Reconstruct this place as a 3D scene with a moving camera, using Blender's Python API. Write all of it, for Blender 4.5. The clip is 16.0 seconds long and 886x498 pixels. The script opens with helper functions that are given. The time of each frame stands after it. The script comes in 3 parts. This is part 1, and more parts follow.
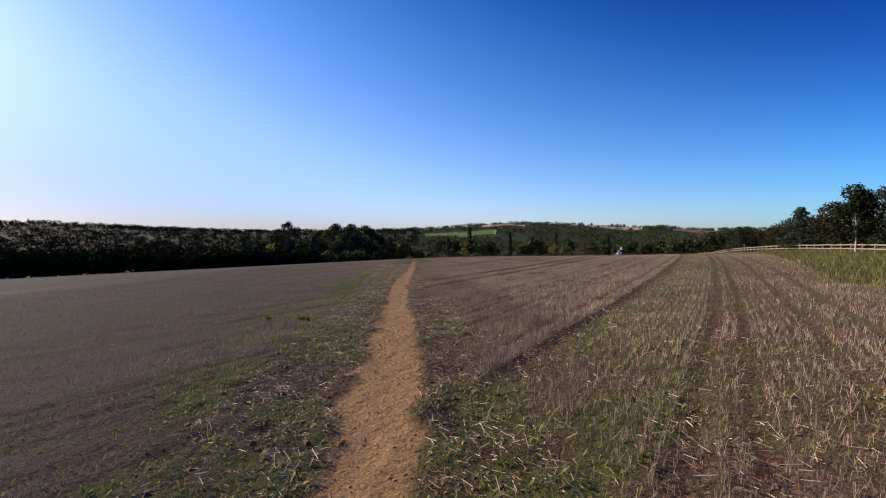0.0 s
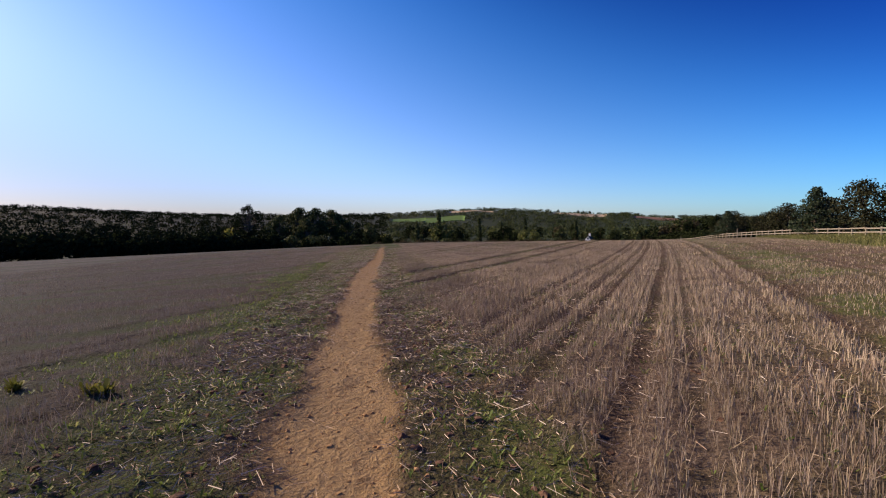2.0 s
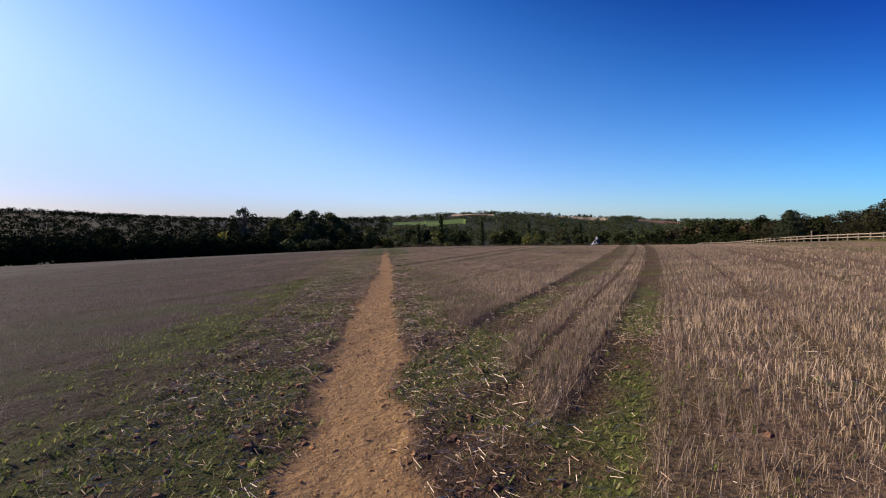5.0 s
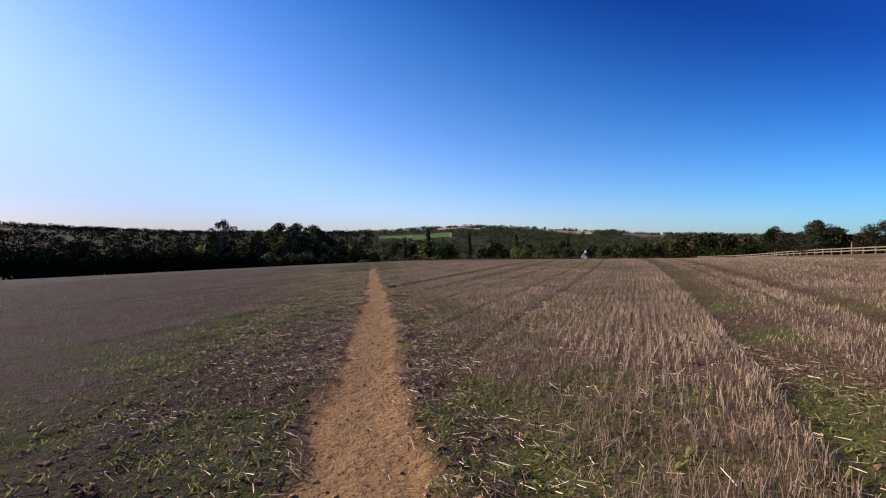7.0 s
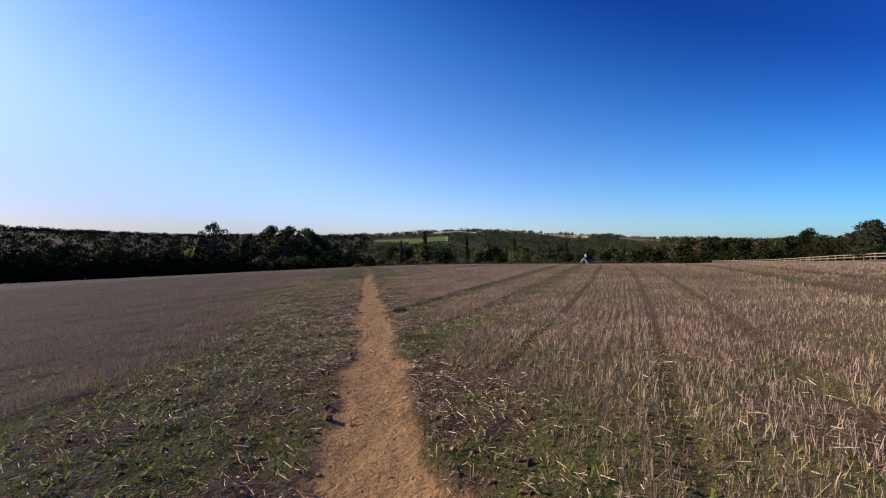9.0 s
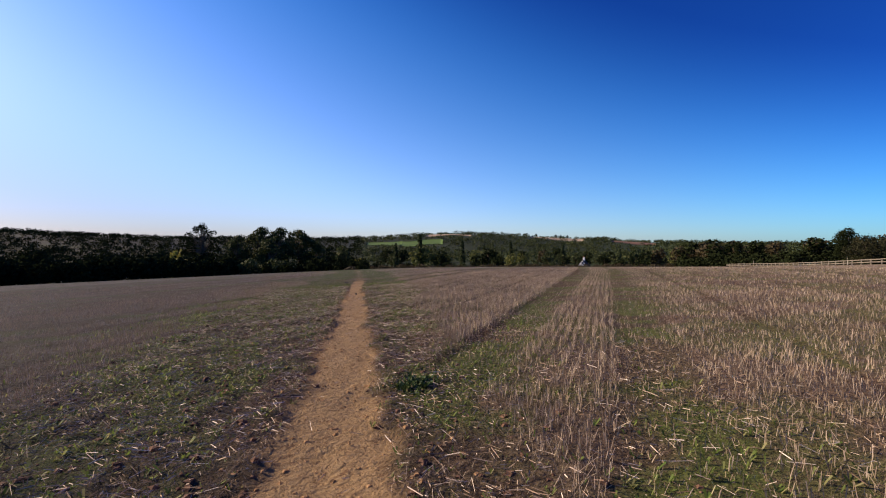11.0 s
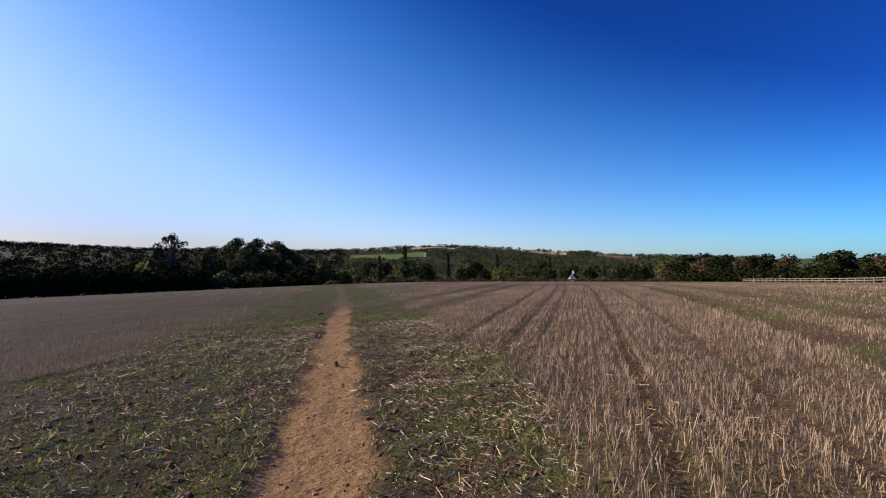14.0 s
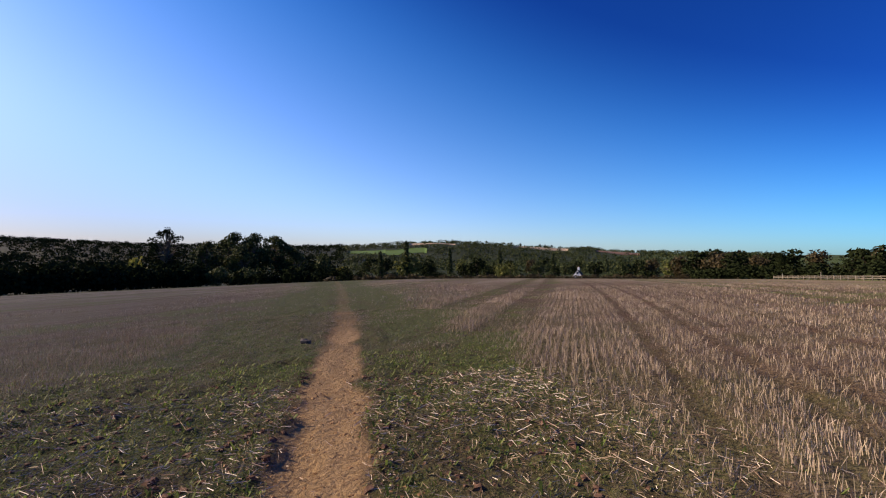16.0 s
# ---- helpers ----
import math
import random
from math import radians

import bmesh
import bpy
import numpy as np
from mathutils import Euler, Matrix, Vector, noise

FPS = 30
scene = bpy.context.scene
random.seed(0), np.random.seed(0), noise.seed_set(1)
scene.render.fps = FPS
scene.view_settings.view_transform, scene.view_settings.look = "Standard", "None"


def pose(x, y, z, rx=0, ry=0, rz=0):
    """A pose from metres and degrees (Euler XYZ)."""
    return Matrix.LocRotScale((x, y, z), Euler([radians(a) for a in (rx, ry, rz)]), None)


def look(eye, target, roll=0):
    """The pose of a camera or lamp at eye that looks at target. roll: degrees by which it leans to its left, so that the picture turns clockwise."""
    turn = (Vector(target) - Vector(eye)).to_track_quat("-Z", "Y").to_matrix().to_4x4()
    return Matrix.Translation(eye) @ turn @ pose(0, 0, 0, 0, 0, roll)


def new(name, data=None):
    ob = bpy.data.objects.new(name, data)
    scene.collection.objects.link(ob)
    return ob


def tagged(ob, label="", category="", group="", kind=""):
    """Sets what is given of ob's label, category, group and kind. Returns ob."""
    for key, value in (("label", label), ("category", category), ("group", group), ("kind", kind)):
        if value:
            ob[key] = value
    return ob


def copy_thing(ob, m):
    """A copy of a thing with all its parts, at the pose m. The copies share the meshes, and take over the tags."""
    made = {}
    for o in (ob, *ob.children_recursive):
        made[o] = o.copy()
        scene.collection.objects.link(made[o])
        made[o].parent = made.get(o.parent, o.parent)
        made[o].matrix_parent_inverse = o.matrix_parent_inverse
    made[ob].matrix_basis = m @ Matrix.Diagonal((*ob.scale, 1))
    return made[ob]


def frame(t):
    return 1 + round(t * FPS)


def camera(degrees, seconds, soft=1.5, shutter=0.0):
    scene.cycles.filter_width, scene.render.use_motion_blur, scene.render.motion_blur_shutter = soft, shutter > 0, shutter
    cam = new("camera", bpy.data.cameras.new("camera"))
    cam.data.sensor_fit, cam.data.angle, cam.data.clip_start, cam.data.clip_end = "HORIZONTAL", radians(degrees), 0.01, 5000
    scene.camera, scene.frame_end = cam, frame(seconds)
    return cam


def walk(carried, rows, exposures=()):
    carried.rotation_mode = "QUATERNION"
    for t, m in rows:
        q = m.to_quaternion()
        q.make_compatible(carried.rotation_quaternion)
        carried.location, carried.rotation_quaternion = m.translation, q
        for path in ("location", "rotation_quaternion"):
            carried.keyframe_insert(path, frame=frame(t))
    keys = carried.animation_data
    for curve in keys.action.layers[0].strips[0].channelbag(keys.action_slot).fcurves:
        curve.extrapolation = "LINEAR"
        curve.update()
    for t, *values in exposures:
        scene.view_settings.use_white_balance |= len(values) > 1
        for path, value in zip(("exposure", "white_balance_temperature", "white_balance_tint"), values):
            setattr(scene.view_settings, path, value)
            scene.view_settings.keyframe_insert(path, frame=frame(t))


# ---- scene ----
cam = camera(89.2, 16.0, soft=1.1)
PATH = [
    (0, (-0.592, 0.041, 1.214), (-0.384, 2.029, 1.172), -0.4),
    (0.5, (-0.571, 1.384, 1.125), (-0.287, 3.364, 1.08), -0.3),
    (1, (-0.524, 2.724, 1.05), (-0.202, 4.697, 0.988), -0.2),
    (1.5, (-0.483, 4.063, 0.972), (-0.128, 6.028, 0.872), -0.1),
    (2, (-0.453, 5.399, 0.903), (-0.105, 7.366, 0.798), -0.1),
    (2.5, (-0.423, 6.712, 0.859), (-0.08, 8.678, 0.732), -0.0),
    (3, (-0.413, 8.008, 0.819), (-0.079, 9.975, 0.678), 0.0),
    (3.2, (-0.423, 8.541, 0.811), (-0.084, 10.508, 0.679), -0.0),
    (5.3, (-0.47, 14.026, 0.696), (-0.118, 15.994, 0.626), -0.1),
    (5.5, (-0.474, 14.498, 0.677), (-0.122, 16.466, 0.619), 0.0),
    (6, (-0.462, 15.76, 0.611), (-0.092, 17.725, 0.549), -0.0),
    (6.5, (-0.423, 17.122, 0.568), (-0.041, 19.085, 0.519), 0.1),
    (7, (-0.356, 18.544, 0.524), (0.057, 20.501, 0.496), -0.1),
    (7.5, (-0.281, 19.952, 0.461), (0.14, 21.907, 0.437), -0.1),
    (8, (-0.218, 21.323, 0.421), (0.205, 23.277, 0.393), -0.0),
    (8.5, (-0.162, 22.667, 0.409), (0.267, 24.621, 0.39), -0.0),
    (10.8, (0.426, 28.994, 0.182), (0.87, 30.944, 0.183), 0.1),
    (11, (0.457, 29.502, 0.167), (0.914, 31.449, 0.17), 0.1),
    (11.5, (0.519, 30.893, 0.124), (1.01, 32.832, 0.146), 0.1),
    (12, (0.591, 32.285, 0.093), (1.102, 34.217, 0.182), 0.2),
    (12.5, (0.65, 33.642, 0.074), (1.168, 35.571, 0.165), 0.2),
    (13, (0.686, 35.002, 0.065), (1.218, 36.927, 0.159), 0.1),
    (13.5, (0.734, 36.372, 0.066), (1.261, 38.3, 0.139), 0.2),
    (14, (0.789, 37.752, 0.044), (1.321, 39.679, 0.106), 0.3),
    (14.5, (0.832, 39.148, 0.013), (1.363, 41.072, 0.131), 0.3),
    (15, (0.891, 40.499, -0.005), (1.417, 42.427, 0.053), 0.3),
    (15.5, (0.968, 41.787, -0.034), (1.493, 43.716, 0.006), 0.3),
    (16, (1.025, 43.071, -0.06), (1.557, 44.999, -0.016), 0.4),
]
walk(cam, [(t, look(eye, target, roll)) for t, eye, target, roll in PATH], exposures=[(0.0, 0.73, 6350, 18), (16.0, 0.73, 6350, 18)])

# ---- daylight ----
SUN_AZ, SUN_EL = -62.0, 27.0     # degrees clockwise from +y, degrees above the horizon
world = bpy.data.worlds.new("world")
world.use_nodes = True
scene.world = world
sky = world.node_tree.nodes.new("ShaderNodeTexSky")
sky.sky_type = "NISHITA"
sky.sun_disc = False
sky.sun_elevation, sky.sun_rotation = radians(SUN_EL), radians(SUN_AZ)
sky.altitude, sky.air_density, sky.dust_density, sky.ozone_density = 300.0, 1.0, 0.8, 5.0
wnt = world.node_tree
deep = wnt.nodes.new("ShaderNodeGamma")
deep.inputs[1].default_value = 1.2
# a clear sky deepens in blue away from the sun and towards the zenith
where = wnt.nodes.new("ShaderNodeTexCoord")
slope = wnt.nodes.new("ShaderNodeVectorMath")
slope.operation = "DOT_PRODUCT"
slope.inputs[1].default_value = (-0.4 * math.sin(radians(SUN_AZ)), -0.4 * math.cos(radians(SUN_AZ)), 1.0)
shift = wnt.nodes.new("ShaderNodeMath")
shift.inputs[1].default_value = 0.5
tint = wnt.nodes.new("ShaderNodeValToRGB")
for k, (at, col) in enumerate(((0.08, (0.26, 0.245, 0.30)), (0.26, (0.42, 0.39, 0.47)), (0.42, (0.86, 0.80, 0.88)), (0.56, (0.72, 0.78, 0.88)), (0.70, (0.46, 0.71, 0.86)), (0.85, (0.16, 0.52, 0.80)), (1.0, (0.03, 0.17, 0.52)))):
    e = tint.color_ramp.elements[0] if k == 0 else tint.color_ramp.elements[-1] if k == 6 else tint.color_ramp.elements.new(at)
    e.position, e.color = at, (*col, 1)
tint.color_ramp.interpolation = "B_SPLINE"
deepened = wnt.nodes.new("ShaderNodeVectorMath")
deepened.operation = "MULTIPLY"
wnt.links.new(sky.outputs[0], deep.inputs[0])
wnt.links.new(where.outputs["Generated"], slope.inputs[0])
wnt.links.new(slope.outputs["Value"], shift.inputs[0])
wnt.links.new(shift.outputs[0], tint.inputs[0])
wnt.links.new(deep.outputs[0], deepened.inputs[0])
wnt.links.new(tint.outputs[0], deepened.inputs[1])
wnt.links.new(deepened.outputs[0], wnt.nodes["Background"].inputs[0])
wnt.nodes["Background"].inputs[1].default_value = 0.092
sun = new("sun", bpy.data.lights.new("sun", "SUN"))
sun.data.energy, sun.data.angle, sun.data.color = 5.0, radians(0.6), (1.0, 0.81, 0.53)
sun_way = Vector((math.sin(radians(SUN_AZ)) * math.cos(radians(SUN_EL)), math.cos(radians(SUN_AZ)) * math.cos(radians(SUN_EL)), math.sin(radians(SUN_EL))))
sun.matrix_world = look(sun_way * 50, (0, 0, 0))

rng = np.random.default_rng(7)


# ---- noise and terrain ----
def hash2(ix, iy, seed):
    n = (ix.astype(np.int64) * 374761393 + iy.astype(np.int64) * 668265263 + seed * 974634777) & 0x7FFFFFFF
    n = ((n ^ (n >> 13)) * 1274126177) & 0x7FFFFFFF
    return ((n ^ (n >> 16)) & 0xFFFF) / 65535.0


def vnoise(x, y, size, seed=0):
    """Smooth value noise from 0 to 1, with lumps of that size."""
    x, y = np.asarray(x, float) / size, np.asarray(y, float) / size
    ix, iy = np.floor(x), np.floor(y)
    fx, fy = x - ix, y - iy
    fx, fy = fx * fx * (3 - 2 * fx), fy * fy * (3 - 2 * fy)
    a, b = hash2(ix, iy, seed), hash2(ix + 1, iy, seed)
    c, d = hash2(ix, iy + 1, seed), hash2(ix + 1, iy + 1, seed)
    return (a * (1 - fx) + b * fx) * (1 - fy) + (c * (1 - fx) + d * fx) * fy


def step(a, b, x):
    t = np.clip((np.asarray(x, float) - a) / (b - a), 0, 1)
    return t * t * (3 - 2 * t)


def soft(x, k=6.0):
    return np.logaddexp(0, np.asarray(x, float) / k) * k


ALONG = np.linspace(-400, 4000, 4401)
FALL = np.interp(ALONG, [-400, 0, 30, 42, 52, 75, 100, 112, 140, 250, 320, 4000], [6, 0, -0.9, -1.2, -1.4, -2.08, -3.0, -3.55, -5.6, -11.5, -13.5, -13.5])
FALL = np.convolve(np.pad(FALL, 6, mode="edge"), np.ones(13) / 13, mode="valid")
RIDGE_AT = [-180, -60, -38, -29, -20, -10, 0, 5, 10, 15, 20, 25, 30, 33, 36, 40, 45, 60, 100, 180]
RIDGE = [12, 24, 34, 27, 21, 19, 22, 24, 33, 37, 34, 29, 22, 23, 17, 14, 11, 10, 10, 12]


def ground_z(x, y):
    """Height of the land, without its fine relief."""
    x, y = np.asarray(x, float), np.asarray(y, float)
    z = np.interp(y, ALONG, FALL)
    near = 0.04 * np.clip(x, -130, 130) - 0.048 * step(15, 75, y) * soft(np.minimum(x, 130) - 12)
    r = np.hypot(x, y - 40)
    bearing = np.degrees(np.arctan2(x, y - 40))
    ridge = np.interp(bearing, RIDGE_AT, RIDGE) + 5 * (vnoise(bearing * 10, r, 60, 5) - 0.5)
    z = z + near * (1 - step(110, 260, np.hypot(x, y - 40)))
    up = step(380, 1050, r) * (np.abs(bearing) < 179)
    return z * (1 - up) + ridge * up


PATH_Y = [-20, 2.5, 8, 16.7, 21, 27, 31.6, 36, 42, 46, 50, 60, 80, 105]
PATH_X = [-0.9, -0.74, -0.62, -0.52, -0.3, 0.1, 0.45, 0.58, 0.87, 1.05, 1.4, 1.9, 2.6, 3.2]


def path_off(x, y):
    """Signed distance from the middle of the footpath, metres."""
    return x - np.interp(y, PATH_Y, PATH_X) - 0.06 * (vnoise(y, y * 0, 1.3, 3) - 0.5)


def path_half(y):
    return 0.245 + 0.08 * (vnoise(y, y * 0 + 7, 2.3, 9) - 0.5) + 0.05 * step(26, 18, np.abs(np.asarray(y) - 4)) - 0.07 * step(40, 60, y)


def row_w(x, y):
    """Place across the drilled rows, which bend a little."""
    yy = np.clip(y, -40, 70)
    return x - (0.80 * yy - 0.00175 * yy * yy) - 0.555 * (y - yy) + 0.10 * (vnoise(x, y, 2.5, 21) - 0.5)


SPAN, FIRST = 41.6, -37.6      # the drill passes repeat after this width
BAND_W = [-37.6, -34.35, -34.25, -33.2, -33.0, -32.3, -32.1, -31.4, -30.9, -24.6, -23.72, -23.64, -22.85, -22.7, -21.75, -21.6, -21.1, -20.6, -18.5, -15.5, -13.62, -13.52, -12.75, -12.55, -11.5, -11.42, -10.95, -10.8, -10.2, -3.1, -3.0, -2.4]
BAND_T = [0.90, 0.95, 0.10, 0.30, 0.80, 0.85, 0.15, 0.35, 0.85, 0.80, 1.00, 0.06, 0.34, 0.75, 0.75, 0.20, 0.25, 0.62, 0.72, 0.62, 1.00, 0.05, 0.28, 0.70, 0.95, 0.02, 0.16, 0.62, 0.85, 1.00, 0.05, 0.55]
LAST_W, LAST_T = [-1.2, -0.1, 0.4, 2.0, 4.0], [0.68, 0.52, 0.55, 0.75, 0.9]
RUTS = [(-29.2, 0.10), (-28.25, 0.10), (-27.75, 0.07), (-26.4, 0.06), (-25.3, 0.07), (-19.6, 0.08), (-17.9, 0.07), (-16.7, 0.08), (-12.12, 0.07), (-9.3, 0.06),
        (-7.2, 0.10), (-6.82, 0.07), (-6.3, 0.08), (-5.9, 0.09), (-5.05, 0.10), (-4.6, 0.06), (-3.55, 0.07), (-0.84, 0.11), (-0.40, 0.09), (0.52, 0.08), (1.28, 0.09)]
LANES = [(-34.25, -33.2), (-32.1, -31.2), (-23.6, -22.8), (-21.6, -20.9), (-13.5, -12.7), (-11.4, -10.9), (-2.8, -1.0)]


def pass_w(w):
    return np.mod(w - FIRST, SPAN) + FIRST


def field_masks(x, y):
    """How tall the stubble stands (0 to 1), how bare, trodden and green the ground is."""
    w = pass_w(row_w(x, y))
    tall = np.interp(w, BAND_W + LAST_W, BAND_T + LAST_T)
    for at, width in RUTS:
        gone = np.exp(-((w - at) / (1.05 * width)) ** 2) * (0.78 + 0.5 * vnoise(x, y, 2.4, int(40 + at)))
        tall = tall * (1 - np.clip(gone, 0, 1))
    off = path_off(x, y)
    half = path_half(y)
    bare = step(half + 0.10, half - 0.06, np.abs(off) + 0.16 * (vnoise(x, y, 0.17, 4) - 0.5) + 0.14 * (vnoise(x, y, 0.5, 6) - 0.5))
    bare = bare * (1 - 0.85 * step(47, 58, np.asarray(y) + 6 * (vnoise(x, y, 0.7, 8) - 0.5)))
    left = half + 0.7 + 1.3 * vnoise(x, y, 2.2, 11) + 0.5 * vnoise(x, y, 0.6, 16) + 0.7 * step(13, 20, y)
    right = half + 0.35 + 0.9 * vnoise(x, y, 1.8, 12) + 0.9 * step(36, 48, y)
    reach = np.where(off < 0, left, right)
    trod = step(reach + 0.25, reach - 0.35, np.abs(off))
    tall = tall * (1 - 0.62 * trod * step(half, half + 0.5, np.abs(off)) - 0.38 * trod * step(half + 0.9, half + 0.1, np.abs(off))) * (0.5 + 0.5 * step(0.28, 0.58, 0.45 * vnoise(x, y, 0.6, 14) + 0.3 * vnoise(x, y, 0.18, 15) + 0.25 * vnoise(x, y, 1.9, 18))) * (1 - 0.3 * step(0.3, 1.2, -off))
    lane = sum(step(a - 0.1, a + 0.1, w) * step(b + 0.1, b - 0.1, w) for a, b in LANES)
    patch = step(0.40, 0.62, 0.55 * vnoise(x, y, 0.9, 31) + 0.45 * vnoise(x, y, 0.3, 32))
    verge = trod * (0.25 + 0.75 * step(half + 0.2, half + 0.9, np.abs(off)))
    wild = step(-24.5, -23, w) * step(-13, -14.5, w) + 0.5 * step(-3, -2, w)
    green = np.clip(patch * (0.22 + 0.7 * lane + 0.4 * wild + 0.75 * verge) + 0.2 * lane + 0.30 * verge + 0.6 * step(5.5, 1.5, np.abs(off)) * step(30, 62, y) + 0.55 * step(4.2, 1.6, -off) * step(0, 0.5, -off) * patch, 0, 1) * (1 - bare)
    return np.clip(tall, 0, 1) * (1 - bare), bare, trod, green


def in_field(x, y):
    """1 in the stubble field, 0 past its edges."""
    across, along = 0.8625 * x - 0.506 * y, 0.506 * x + 0.8625 * y
    verge = np.interp(along, [0, 10, 21, 45, 60], [2.5, 3.5, 4.8, 8.0, 8.8])
    return step(0.4, -0.4, across - verge + 0.8 * (vnoise(x, y, 1.6, 41) - 0.5)) * step(101.5, 100, y) * step(-112, -108, x)


def relief(x, y):
    """Fine relief of the ground near the walk."""
    tall, bare, trod, green = field_masks(x, y)
    z = -0.012 * bare + 0.02 * (vnoise(x, y, 0.45, 51) - 0.5) + 0.022 * (vnoise(x, y, 0.16, 52) - 0.5)
    z += bare * (0.016 * (vnoise(x, y, 0.13, 53) - 0.5) - 0.016 * step(0.60, 0.74, vnoise(x, y * 0.6, 0.19, 54)) + 0.012 * step(0.62, 0.76, vnoise(x, y, 0.15, 56)))
    z += trod * (1 - bare) * (0.045 * (vnoise(x, y, 0.14, 55) - 0.4) + 0.03 * (vnoise(x, y, 0.28, 57) - 0.5)) + 0.045 * tall
    return z * step(110, 60, y) * step(30, 12, np.abs(x))


def land(x, y):
    return ground_z(x, y) + relief(x, y)


# ---- materials ----
def material(name, rough=0.9):
    m = bpy.data.materials.new(name)
    m.use_nodes = True
    b = m.node_tree.nodes["Principled BSDF"]
    b.inputs["Roughness"].default_value = rough
    b.inputs["Specular IOR Level"].default_value = 0.12
    return m, m.node_tree, b


def nd(nt, kind, **kw):
    n = nt.nodes.new(kind)
    for k, v in kw.items():
        n.inputs[k].default_value = v
    return n


def mix(nt, fac, a, b):
    """A colour mix: fac a socket or number, a and b sockets or colours."""
    n = nt.nodes.new("ShaderNodeMix")
    n.data_type = "RGBA"
    for sock, v in ((n.inputs[0], fac), (n.inputs[6], a), (n.inputs[7], b)):
        if isinstance(v, bpy.types.NodeSocket):
            nt.links.new(v, sock)
        elif isinstance(v, (int, float)):
            sock.default_value = v
        else:
            sock.default_value = (*v, 1)
    return n.outputs[2]


def ramp(nt, sock, lo, hi):
    n = nt.nodes.new("ShaderNodeMapRange")
    nt.links.new(sock, n.inputs[0])
    n.inputs[1].default_value, n.inputs[2].default_value = lo, hi
    return n.outputs[0]


def noise_tex(nt, scale, detail=4.0, rough=0.6):
    co = nt.nodes.new("ShaderNodeTexCoord")
    n = nt.nodes.new("ShaderNodeTexNoise")
    n.inputs["Scale"].default_value, n.inputs["Detail"].default_value, n.inputs["Roughness"].default_value = scale, detail, rough
    nt.links.new(co.outputs["Object"], n.inputs["Vector"])
    return n.outputs["Fac"]


def attribute(nt, name):
    n = nt.nodes.new("ShaderNodeAttribute")
    n.attribute_name = name
    return n


def bump(nt, b, sock, strength, dist):
    n = nt.nodes.new("ShaderNodeBump")
    n.inputs["Strength"].default_value, n.inputs["Distance"].default_value = strength, dist
    nt.links.new(sock, n.inputs["Height"])
    nt.links.new(n.outputs[0], b.inputs["Normal"])


def island_material(name, cols, rough=0.7, through_light=0.0):
    """A material whose colour varies from stalk to stalk or leaf to leaf, between three colours."""
    m, nt, b = material(name, rough)
    g = nt.nodes.new("ShaderNodeNewGeometry")
    r = g.outputs["Random Per Island"]
    big = ramp(nt, noise_tex(nt, 0.9, 3), 0.35, 0.65)
    c = mix(nt, ramp(nt, r, 0.0, 0.6), cols[0], cols[1])
    c = mix(nt, ramp(nt, r, 0.6, 1.0), c, cols[2])
    dim = nt.nodes.new("ShaderNodeHueSaturation")
    nt.links.new(c, dim.inputs["Color"])
    nt.links.new(ramp_to(nt, big, 0.8, 1.15), dim.inputs["Value"])
    nt.links.new(dim.outputs[0], b.inputs["Base Color"])
    if through_light:
        out = nt.nodes["Material Output"]
        t = nt.nodes.new("ShaderNodeBsdfTranslucent")
        nt.links.new(dim.outputs[0], t.inputs["Color"])
        ms = nt.nodes.new("ShaderNodeMixShader")
        ms.inputs[0].default_value = through_light
        nt.links.new(b.outputs[0], ms.inputs[1])
        nt.links.new(t.outputs[0], ms.inputs[2])
        nt.links.new(ms.outputs[0], out.inputs["Surface"])
    return m


def ramp_to(nt, sock, lo, hi):
    n = nt.nodes.new("ShaderNodeMapRange")
    nt.links.new(sock, n.inputs[0])
    n.inputs[3].default_value, n.inputs[4].default_value = lo, hi
    return n.outputs[0]


def plain_material(name, a, b2, scale, rough=0.85, relief_m=0.0, detail=5.0):
    m, nt, b = material(name, rough)
    f = noise_tex(nt, scale, detail)
    f2 = noise_tex(nt, scale * 0.13, 3)
    c = mix(nt, ramp(nt, f, 0.3, 0.7), a, b2)
    c = mix(nt, ramp(nt, f2, 0.45, 0.8), c, [v * 0.7 for v in a])
    nt.links.new(c, b.inputs["Base Color"])
    if relief_m:
        bump(nt, b, f, 0.6, relief_m)
    return m


def math_node(nt, op, a, b=0.0, c=0.0):
    n = nt.nodes.new("ShaderNodeMath")
    n.operation = op
    for sock, v in zip(n.inputs, (a, b, c)):
        if isinstance(v, bpy.types.NodeSocket):
            nt.links.new(v, sock)
        else:
            sock.default_value = v
    return n.outputs[0]


